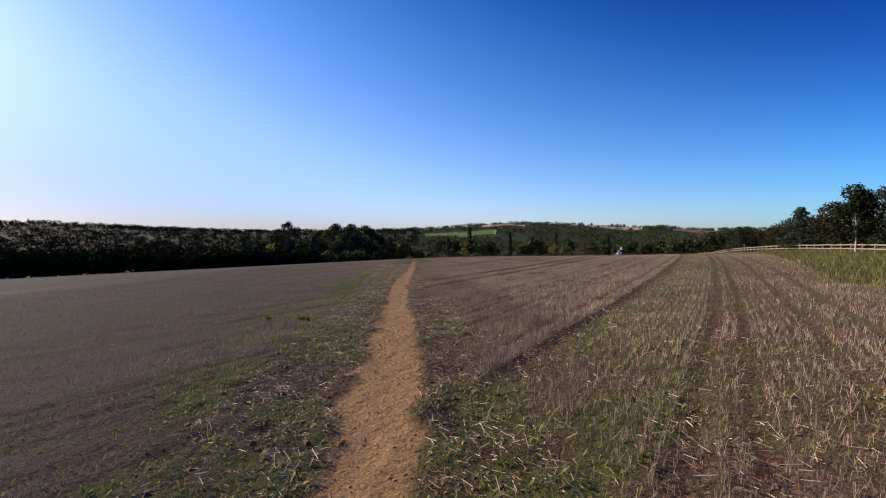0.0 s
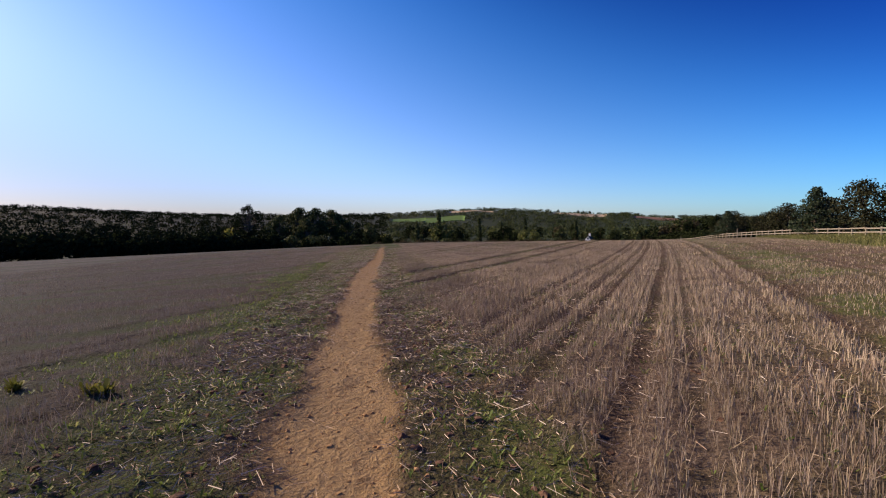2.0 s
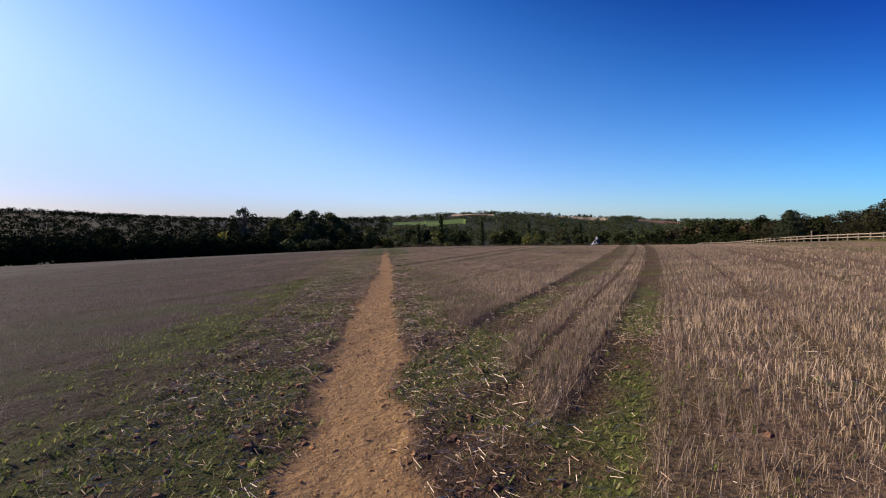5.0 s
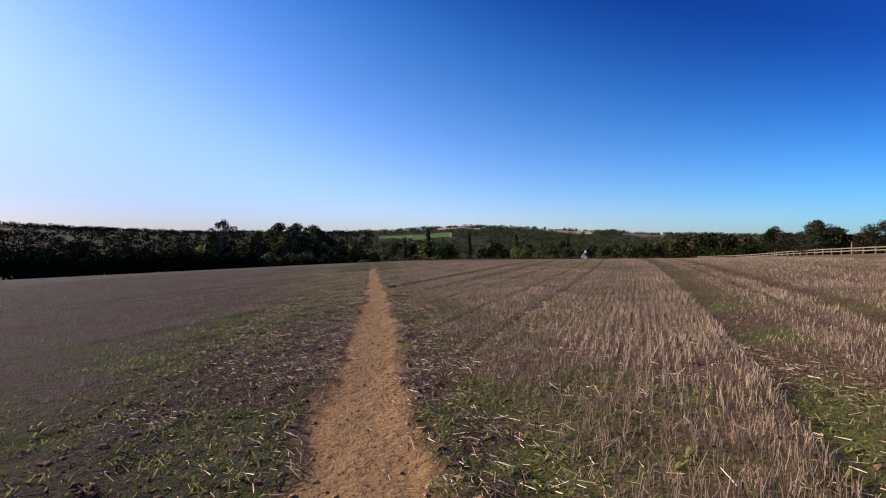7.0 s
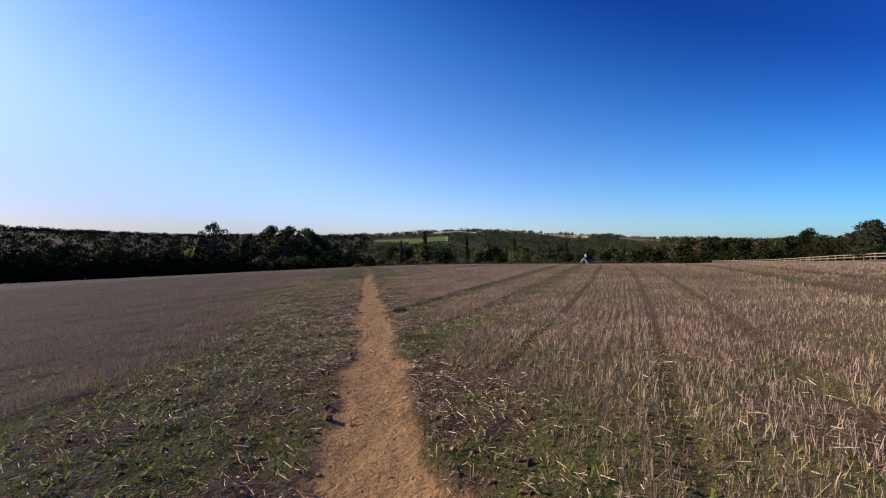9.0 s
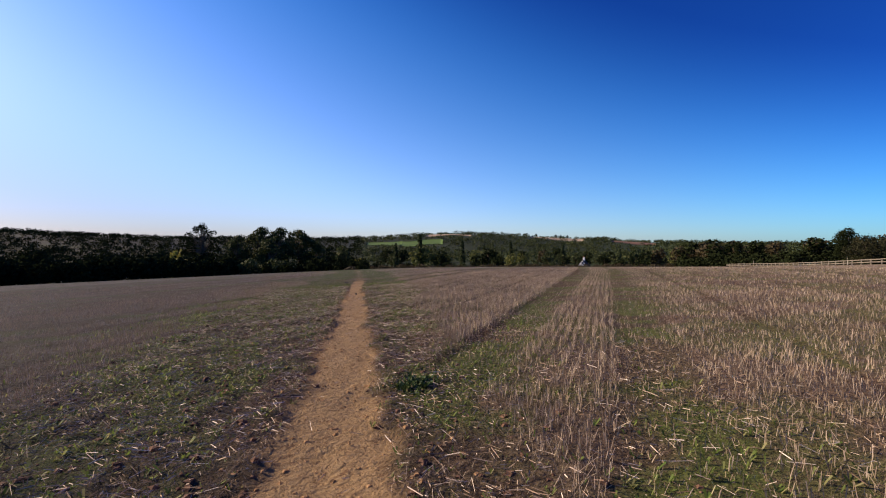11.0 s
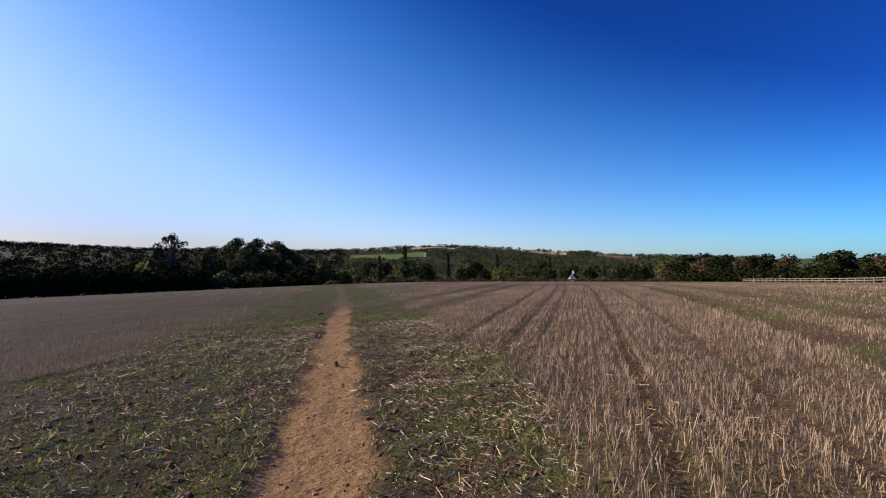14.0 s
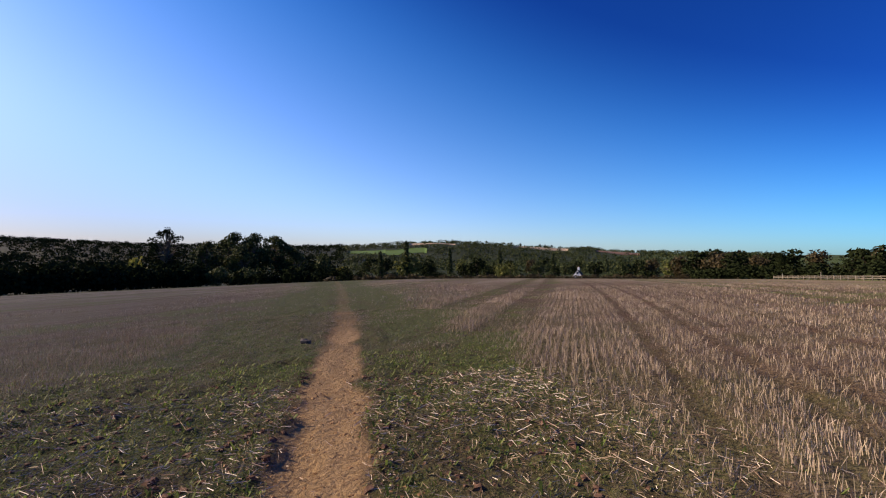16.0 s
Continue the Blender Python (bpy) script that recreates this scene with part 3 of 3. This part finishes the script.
SOIL = plain_material("dark_soil", (0.07, 0.038, 0.025), (0.20, 0.115, 0.075), 45, 0.95, 0.006)
sx, sy = scatter(-2.2, 2.6, 0.5, 48, 75)
tall, bare, trod, green = field_masks(sx, sy)
ok = rng.uniform(size=len(sx)) < (0.08 + 0.75 * trod) * (1 - bare)
sx, sy = sx[ok], sy[ok]
v, f = lumps(sx, sy, 0.009 + 0.036 * rng.uniform(size=len(sx)) ** 2.2)
tagged(mesh_object("soil_clods", v, f, SOIL), "crumbly brown clods of soil between the trodden straw", "clods", kind="stuff")


# ---- trees ----
def crown_points(blobs, n):
    """Points near the outside of a set of ellipsoids (x, y, z, rx, ry, rz)."""
    blobs = np.asarray(blobs, float)
    share = blobs[:, 3] * blobs[:, 5]
    pick = rng.choice(len(blobs), n, p=share / share.sum())
    d = rng.normal(size=(n, 3))
    d /= np.linalg.norm(d, axis=1)[:, None]
    r = rng.uniform(0.45, 1.08, n) ** 0.5
    r = r * np.where(rng.uniform(size=n) < 0.12, 1.28, 1.0)
    return blobs[pick, :3] + d * r[:, None] * blobs[pick, 3:], d


def leaf_quads(points, outward, size):
    """Single leaf sprays for trees far off."""
    n = len(points)
    a = rng.normal(size=(n, 3))
    a /= np.linalg.norm(a, axis=1)[:, None]
    b = np.cross(a, outward + rng.normal(0, 0.6, (n, 3)))
    b /= np.linalg.norm(b, axis=1)[:, None] + 1e-9
    s = size * rng.uniform(0.5, 1.3, n)[:, None]
    v = np.stack([points - a * s * 0.5, points - b * s * 0.4, points + a * s * 0.5, points + b * s * 0.3], 1)
    return v.reshape(-1, 3), np.arange(n * 4).reshape(-1, 4)


def tree(name, blobs, n, leaf, leaf_mat, trunk_r, trunk_h, bark, label, category="tree"):
    """A tree of unit design at the origin: trunk with limbs, and a crown of leaf sprays."""
    top = new(name)
    tagged(top, label, category)
    blobs = np.asarray(blobs, float)
    sway = rng.normal(0, 0.05, (5, 2))
    hs = np.linspace(0, trunk_h, 5)
    pieces = [tube(np.column_stack([sway[:, 0] * hs * 0.3, sway[:, 1] * hs * 0.3, hs - 0.15]), np.linspace(trunk_r, trunk_r * 0.45, 5), 7)]
    for q in blobs:
        start = np.array([0, 0, min(trunk_h * rng.uniform(0.45, 0.95), q[2])])
        end = q[:3] + (0, 0, q[5] * 0.3)
        bend = (start + end) / 2 + rng.normal(0, 0.1, 3) * np.linalg.norm(end - start)
        pieces.append(tube([start, bend, end], [trunk_r * 0.4, trunk_r * 0.25, trunk_r * 0.08], 4))
    v, f = joined(pieces)
    mesh_object("trunk", v, f, bark, top, smooth=True)
    p, d = crown_points(blobs, n)
    v, f = leaf_quads(p, d, leaf)
    mesh_object("crown", v, f, leaf_mat, top)
    return top


def blob_crown(n, lo, hi, wide, big, squash=0.75):
    """Ellipsoids that make an uneven round crown."""
    out = []
    for k in range(n):
        a, t = rng.uniform(0, 6.28), (k + 0.5) / n
        r = wide * math.sqrt(max(0.05, 1 - (2 * t - 0.9) ** 2)) * rng.uniform(0.3, 0.75)
        s = big * rng.uniform(0.7, 1.25)
        out.append((math.cos(a) * r, math.sin(a) * r, lo + (hi - lo) * t, s, s, s * squash))
    return out


GROUP = [""]


def placed(src, x, y, size, turn=None, sink=0.1):
    turn = rng.uniform(0, 360) if turn is None else turn
    m = pose(x, y, float(ground_z(x, y)) - sink, 0, 0, turn) @ Matrix.Diagonal((size[0], size[0], size[1], 1))
    return tagged(copy_thing(src, m), group=GROUP[0])


def drop(src):
    for o in (*src.children_recursive, src):
        bpy.data.objects.remove(o)


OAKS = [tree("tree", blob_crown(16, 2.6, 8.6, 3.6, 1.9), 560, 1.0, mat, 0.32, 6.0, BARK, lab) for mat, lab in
        ((LEAF_DARK_SHADED, "dark green broadleaved tree in full leaf in a wood, shade in its leaf colour"), (LEAF_MID, "green broadleaved tree in full leaf in the valley"), (LEAF_DARK_SHADED, "broad tree standing in a hedgerow, backlit shade in its dark leaf colour"), (LEAF_BROWN, "broadleaved tree turning rusty brown in the wood"), (LEAF_OLIVE, "sunlit olive-green tree in the valley"))]
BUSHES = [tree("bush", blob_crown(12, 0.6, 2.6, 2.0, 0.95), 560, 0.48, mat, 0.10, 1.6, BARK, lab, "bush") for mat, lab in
          ((LEAF_DARK_SHADED, "dense hedgerow bush with backlit shade in its dark leaf colour"), (LEAF_MID, "rounded green bush by the hedge"), (LEAF_YELLOW, "yellow-green bush catching the sun"), (LEAF_BROWN, "low brown hedge bush past the brow of the field"))]
POPLAR = tree("tree", [(0, 0, 1.6 + k * 1.1, 1.3 - 0.07 * k, 1.3 - 0.07 * k, 1.1) for k in range(11)], 800, 0.8, LEAF_MID, 0.25, 11, BARK, "tall narrow green tree in the valley")
GROVE = tree("tree", blob_crown(40, 2.4, 9.2, 3.8, 1.1), 3000, 0.45, LEAF_MID, 0.32, 6.5, BARK, "tall broad tree of a grove beyond the field")
AIRY = tree("tree", blob_crown(46, 3.8, 10.6, 4.2, 0.62, 0.9), 2600, 0.30, LEAF_DARK_SHADED, 0.3, 9.0, BARK, "tall open-crowned tree standing above the hedge")


def conifer_blobs():
    out = []
    for k in range(26):
        t = k / 25
        r = 1.5 * (1 - t) ** 0.8
        a = k * 2.4
        out.append((math.cos(a) * r * 0.7, math.sin(a) * r * 0.7, 0.5 + 2.7 * t, 0.28 + 0.45 * r * 0.6, 0.28 + 0.45 * r * 0.6, 0.16))
    return out


CONIFER = tree("tree", conifer_blobs(), 6500, 0.12, NEEDLE, 0.10, 3.0, BARK, "dark conical evergreen tree behind the wooden fence")
YOUNG = tree("tree", blob_crown(26, 1.2, 3.5, 1.05, 0.42, 1.0), 7500, 0.11, LEAF_DARK_SHADED, 0.045, 2.6, PALE_BARK, "young dark green tree with a pale trunk by the fence")
SHRUBBY = tree("tree", blob_crown(26, 0.5, 2.7, 1.4, 0.46, 0.95), 5500, 0.115, LEAF_SHRUB, 0.08, 1.6, BARK, "low bushy dark tree behind the wooden fence")


def along_row(u, v):
    """A place from metres along the fence and across it."""
    return u * 0.506 + v * 0.8625, u * 0.8625 - v * 0.506


# trees behind the fence
GROUP[0] = "trees behind the fence"
placed(YOUNG, 23.7, 21.5, (1.05, 1.0))
for u, v, src, size in ((42.9, 10.3, CONIFER, (1.05, 1.05)), (38.5, 11.2, SHRUBBY, (1.2, 1.15)), (34.5, 12.5, SHRUBBY, (1.3, 1.3)), (26, 11.5, SHRUBBY, (1.2, 1.4)), (52, 11.5, SHRUBBY, (1.2, 1.0)),
                        (66.0, 9.9, CONIFER, (1.0, 1.0)), (70.0, 11.5, SHRUBBY, (1.3, 1.2)), (60, 12.0, SHRUBBY, (1.2, 0.9)), (20, 12, YOUNG, (1.2, 1.1)), (30.5, 12.2, SHRUBBY, (1.3, 1.25)), (46.5, 12.4, SHRUBBY, (1.2, 1.0)), (57, 12.5, SHRUBBY, (1.3, 0.85)), (75, 12.6, SHRUBBY, (1.5, 1.0)), (81, 12.8, SHRUBBY, (1.5, 1.05))):
    placed(src, *along_row(u, v), size)
placed(YOUNG, 73.8, 98.9, (0.9, 1.25))
# the wood on the shoulder of the field
GROUP[0] = "trees of the wood"
for k in range(62):
    u = rng.uniform(78, 260)
    v = 15 + 22 * rng.uniform() + (u - 78) * 0.06
    x, y = along_row(u, v)
    s = np.interp(u, [78, 130, 260], [0.36, 0.5, 1.3]) * rng.uniform(0.85, 1.15)
    placed(OAKS[rng.choice([0, 2, 3])], x, y, (s * 1.15, s))
for k in range(26):
    u = 74 + k * 4.2
    placed(BUSHES[0], *along_row(u, 13.5 + rng.uniform(0, 2.5)), (0.8 + 0.008 * (u - 74), 0.6 + 0.006 * (u - 74)))
# the hedge and trees past the left end of the field, backlit shade in their leaf colour
GROUP[0] = "hedge past the field end"
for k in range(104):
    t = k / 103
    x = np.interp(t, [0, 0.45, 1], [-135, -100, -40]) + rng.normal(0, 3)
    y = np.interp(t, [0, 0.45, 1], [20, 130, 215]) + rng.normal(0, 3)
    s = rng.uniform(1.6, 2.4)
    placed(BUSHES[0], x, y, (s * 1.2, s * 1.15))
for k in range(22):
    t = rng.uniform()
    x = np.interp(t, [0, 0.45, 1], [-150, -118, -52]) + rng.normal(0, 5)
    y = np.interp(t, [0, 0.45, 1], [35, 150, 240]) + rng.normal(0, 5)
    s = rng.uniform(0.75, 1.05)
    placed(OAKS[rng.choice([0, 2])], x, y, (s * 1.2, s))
placed(AIRY, -56, 240, (2.4, 2.1))
placed(BUSHES[2], -60, 222, (1.9, 3.3))
placed(BUSHES[0], 6.6, 139, (1.0, 1.0))
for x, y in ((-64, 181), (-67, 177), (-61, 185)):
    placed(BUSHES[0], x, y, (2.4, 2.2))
for x, y, s in ((-40, 232, 1.8), (-32, 238, 2.2), (-24, 236, 2.15), (-16, 240, 2.1), (-9, 243, 1.6), (-27, 226, 1.6)):
    placed(GROVE, x, y, (s, s))
placed(BUSHES[1], -46, 226, (2.2, 2.2))
placed(OAKS[1], 3, 250, (1.0, 1.35))
placed(BUSHES[2], 10, 225, (2.0, 2.0))
for k in range(30):
    placed(BUSHES[rng.choice([0, 0, 1])], -62 + k * 2.5 + rng.normal(0, 1.5), 212 + 0.2 * k + rng.normal(0, 5), (2.0, rng.uniform(1.5, 2.2)))
placed(YOUNG, 53, 66, (1.15, 1.1))
# valley trees, nearer ones first
GROUP[0] = "valley trees"
for k in range(90):
    b = radians(rng.uniform(-4, 46))
    r = rng.uniform(215, 420) + (60 if b > 0.45 else 0)
    if abs(b - 0.555) < 0.03 and r < 240:
        continue
    s = rng.uniform(0.6, 1.5)
    src = (OAKS + [POPLAR])[rng.choice(6, p=[0.27, 0.25, 0.17, 0.06, 0.1, 0.15])]
    placed(src, math.sin(b) * r, 40 + math.cos(b) * r, (s * 1.1, s))
for k in range(24):
    b = radians(rng.uniform(2, 40))
    r = rng.uniform(150, 215)
    if abs(b - 0.555) < 0.04:
        continue
    placed(BUSHES[rng.choice([0, 1, 1])], math.sin(b) * r, 40 + math.cos(b) * r, (1.3, 1.3))


# a low brown hedge just past the brow, and lone trees on the far ridge
GROUP[0] = "brown hedge past the brow"
for k in range(34):
    x = 4 + k * 2.6
    placed(BUSHES[3], x, 150 - 0.15 * x + rng.normal(0, 1), (1.0, rng.uniform(0.5, 0.68)))
GROUP[0] = "lone trees on the ridge"
for b, r in ((25.2, 1000), (27.6, 1010), (28.2, 1012), (29.0, 1005), (34.5, 1020)):
    placed(OAKS[2], math.sin(radians(b)) * r, 40 + math.cos(radians(b)) * r, (0.75, 0.8))


PASTURE = plain_material("pasture", (0.055, 0.10, 0.022), (0.085, 0.135, 0.032), 0.06, 0.9)
CUT_CORN = plain_material("cut_corn", (0.24, 0.18, 0.12), (0.32, 0.25, 0.175), 0.05, 0.9)
PLOUGHED = plain_material("ploughed_earth", (0.13, 0.075, 0.05), (0.18, 0.11, 0.075), 0.05, 0.95)
FIELDS = [(3.6, 8.2, 730, 800), (7.9, 13.4, 690, 780), (11.2, 17.0, 870, 930), (24.6, 31.0, 900, 1040), (34.2, 39.0, 850, 940)]


def far_field(b0, b1, r0, r1, mat, label):
    """A field on the far slope, a gently bent slab of turf."""
    b, r = np.meshgrid(np.radians(np.linspace(b0, b1, 14)), np.linspace(r0, r1, 8))
    r = r + 14 * np.sin(b * 60 + b0)
    x, y = np.sin(b) * r, 40 + np.cos(b) * r
    rows, cols = b.shape
    top = np.stack([x, y, ground_z(x, y) + 0.6], -1).reshape(-1, 3)
    i, j = np.meshgrid(np.arange(rows - 1), np.arange(cols - 1), indexing="ij")
    faces = np.stack([i * cols + j, i * cols + j + 1, (i + 1) * cols + j + 1, (i + 1) * cols + j], -1).reshape(-1, 4)
    rim = np.concatenate([np.arange(cols), np.arange(1, rows) * cols + cols - 1, (rows - 1) * cols + np.arange(cols - 1)[::-1], np.arange(1, rows - 1)[::-1] * cols])
    low = top[rim] - (0, 0, 1.5)
    at = len(top) + np.arange(len(rim))
    skirt = np.stack([rim, np.roll(rim, -1), np.roll(at, -1), at], -1)
    tagged(mesh_object("far_field", np.concatenate([top, low]), np.concatenate([faces, skirt]), mat, smooth=True), label, "field", group="far fields", kind="structure")


for spot, mat, label in zip(FIELDS, (PASTURE, PASTURE, CUT_CORN, CUT_CORN, PLOUGHED), ("bright green pasture on the far valley side",) * 2 + ("pale cut corn field high on the hill", "pale cut corn field along the ridge", "reddish ploughed field below the ridge")):
    far_field(*spot, mat, label)


def far_woods(shaded_side):
    """Woods and hedges on the far slopes, too many to count; split by bearing into a plain and a shade-coloured half.
    """
    pts = []
    for k in range(4800):
        b = rng.uniform(-52, 52)
        r = rng.uniform(420, 1150)
        pts.append((b, r))
    b, r = np.array(pts).T
    x, y = np.sin(np.radians(b)) * r, 40 + np.cos(np.radians(b)) * r
    dens = vnoise(x, y, 90, 81) * 0.6 + vnoise(x, y, 35, 82) * 0.4
    open_field = sum((b > b0 - 0.3) & (b < b1 + 0.3) & (r > r0 - 45) & (r < r1) for b0, b1, r0, r1 in FIELDS) > 0
    edge = vnoise(x, y, 12, 83) > 0.93
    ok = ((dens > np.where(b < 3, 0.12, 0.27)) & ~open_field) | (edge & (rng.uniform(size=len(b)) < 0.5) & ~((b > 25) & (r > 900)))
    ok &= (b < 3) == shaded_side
    x, y, r = x[ok], y[ok], r[ok]
    z = ground_z(x, y)
    n, per = len(x), 34
    size = rng.uniform(3.2, 6.5, n)
    d = rng.normal(size=(n, per, 3))
    d /= np.linalg.norm(d, axis=2)[..., None]
    d[..., 2] = np.abs(d[..., 2]) * 1.1 - 0.25
    p = np.stack([x, y, z + size * 0.45], -1)[:, None] + d * size[:, None, None] * rng.uniform(0.75, 1.1, (n, per, 1))
    return leaf_quads(p.reshape(-1, 3), d.reshape(-1, 3), 2.1)


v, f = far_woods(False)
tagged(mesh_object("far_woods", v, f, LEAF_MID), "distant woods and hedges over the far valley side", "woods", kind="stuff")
# the sunward left half takes the darker leaf, its backlit shade painted in
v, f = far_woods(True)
tagged(mesh_object("dark_far_woods", v, f, LEAF_DARK_SHADED), "distant woods behind the field hedge, backlit shade in the leaf colour", "woods", kind="stuff")
for src in (*OAKS, *BUSHES, POPLAR, AIRY, GROVE, CONIFER, YOUNG, SHRUBBY):
    drop(src)


# ---- the fence ----
def fence(u0, u1, v, pitch):
    top = new("fence")
    n = int((u1 - u0) / pitch)
    spots = [along_row(u0 + k * pitch, v + 0.5 * math.sin(k * 0.11)) for k in range(n + 1)]
    zs = [float(ground_z(*s)) for s in spots]
    top.location = (spots[0][0], spots[0][1], zs[0])
    post_bm = box(bmesh.new(), (-0.036, -0.036, -0.3), (0.036, 0.036, 0.54), 0.01)
    post_mesh = bpy.data.meshes.new("post")
    post_bm.to_mesh(post_mesh)
    post_bm.free()
    post_mesh.materials.append(FENCE_WOOD)
    for k, (x, y) in enumerate(spots):
        ob = new("post", post_mesh)
        ob.parent = top
        ob.location = (x - top.location.x, y - top.location.y, zs[k] - top.location.z + rng.uniform(-0.02, 0.02))
        if k in (35, 66):
            ob.scale.z = 1.75
        ob.rotation_euler = (rng.normal(0, 0.02), rng.normal(0, 0.02), radians(-30) + rng.normal(0, 0.05))
    rail_bm = box(bmesh.new(), (-0.016, -0.02, -0.032), (0.016, 1.02, 0.032), 0.006)
    rail_mesh = bpy.data.meshes.new("rail")
    rail_bm.to_mesh(rail_mesh)
    rail_bm.free()
    rail_mesh.materials.append(FENCE_WOOD)
    for k in range(n):
        for h in (0.25, 0.47):
            a = Vector((*spots[k], zs[k] + h + rng.uniform(-0.012, 0.012))) - top.location
            b = Vector((*spots[k + 1], zs[k + 1] + h + rng.uniform(-0.012, 0.012))) - top.location
            d = b - a
            ob = new("rail", rail_mesh)
            ob.parent = top
            ob.matrix_basis = Matrix.Translation(a + Vector((-0.06, 0.03, 0))) @ d.to_track_quat("Y", "Z").to_matrix().to_4x4() @ Matrix.Diagonal((1, d.length, 1, 1))
    return tagged(top, "pale weathered wooden post and two-rail fence along the field edge", "fence")


fence(8.0, 118.0, 9.6, 1.45)


# ---- the white house in the valley ----
def house(x, y, turn):
    top = new("house")
    tagged(top, "white gabled house with a dark roof half hidden in the valley", "house")
    top.matrix_basis = pose(x, y, float(ground_z(x, y)), 0, 0, turn)
    w, d, e, a = 2.6, 4.4, 2.5, 5.6
    bm = bmesh.new()
    prof = [(-w, -0.5), (w, -0.5), (w, e), (0, a), (-w, e)]
    rings = [[bm.verts.new((px, s, pz)) for px, pz in prof] for s in (-d, d)]
    bm.faces.new(rings[0])
    bm.faces.new(rings[1][::-1])
    for k in range(5):
        bm.faces.new((rings[0][k], rings[1][k], rings[1][(k + 1) % 5], rings[0][(k + 1) % 5]))
    bmesh.ops.recalc_face_normals(bm, faces=bm.faces)
    part("wall", bm, WHITE_WALL, top)
    for s in (-1, 1):
        bm = bmesh.new()
        n = Vector((s * (a - e), 0, w)).normalized()
        lo, hi = Vector((s * (w + 0.35), 0, e - 0.35 * (a - e) / w)), Vector((0, 0, a))
        vs = [bm.verts.new(p + q + Vector((0, yy, 0))) for q in (n * 0.03, n * 0.20) for p, yy in ((lo, -d + 0.1), (lo, d + 0.2), (hi, d + 0.2), (hi, -d + 0.1))]
        for q in ((0, 1, 2, 3), (4, 5, 6, 7), (0, 1, 5, 4), (1, 2, 6, 5), (2, 3, 7, 6), (3, 0, 4, 7)):
            bm.faces.new([vs[i] for i in q])
        bmesh.ops.recalc_face_normals(bm, faces=bm.faces)
        part("roof", bm, SLATE, top, "dark slate roof slope")
    ch = part("chimney", box(bmesh.new(), (-0.45, 0.9, a - 0.9), (0.45, 1.9, a + 1.5), 0.04), WHITE_WALL, top)
    part("chimney_pot", box(bmesh.new(), (-0.2, 1.2, a + 1.5), (0.2, 1.6, a + 1.95), 0.05), BRICK_RED, ch)
    for px, pz in ((-1.2, 1.0), (1.2, 1.0), (0.0, 3.9)):
        win = part("window", box(bmesh.new(), (px - 0.5, -d - 0.06, pz), (px + 0.5, -d - 0.004, pz + 1.2), 0.01), WHITE_WALL, top)
        part("pane", box(bmesh.new(), (px - 0.42, -d - 0.075, pz + 0.08), (px + 0.42, -d - 0.064, pz + 1.12)), PANE, win)
    return top


house(122.8, 236.5, -38)


# ---- dark stones lying by the path ----
STONE = plain_material("dark_stone", (0.06, 0.05, 0.045), (0.13, 0.11, 0.095), 25, 0.8, 0.006)


def stone(x, y, size, label, mat=STONE):
    bm = bmesh.new()
    bmesh.ops.create_icosphere(bm, subdivisions=2, radius=1.0)
    for q in bm.verts:
        k = 0.75 + 0.5 * noise.noise(q.co * 1.3 + Vector((x, y, 0)))
        q.co = Vector((q.co.x * size[0], q.co.y * size[1], q.co.z * size[2])) * k
    me = bpy.data.meshes.new("stone")
    bm.to_mesh(me)
    bm.free()
    me.materials.append(mat)
    ob = new("stone", me)
    ob.location = (x, y, float(land(x, y)) + size[2] * 0.35)
    return tagged(ob, label, "stone")


stone(1.01, 43.35, (0.034, 0.06, 0.055), "small dark stone lying on the clay footpath")
stone(0.84, 50.2, (0.12, 0.09, 0.06), "dark flat clod beside the footpath")
PALE_STONE = plain_material("pale_stone", (0.46, 0.37, 0.28), (0.62, 0.53, 0.42), 30, 0.85, 0.004)
stone(-0.15, 8.94, (0.034, 0.028, 0.024), "pale stone lying at the edge of the footpath", PALE_STONE)
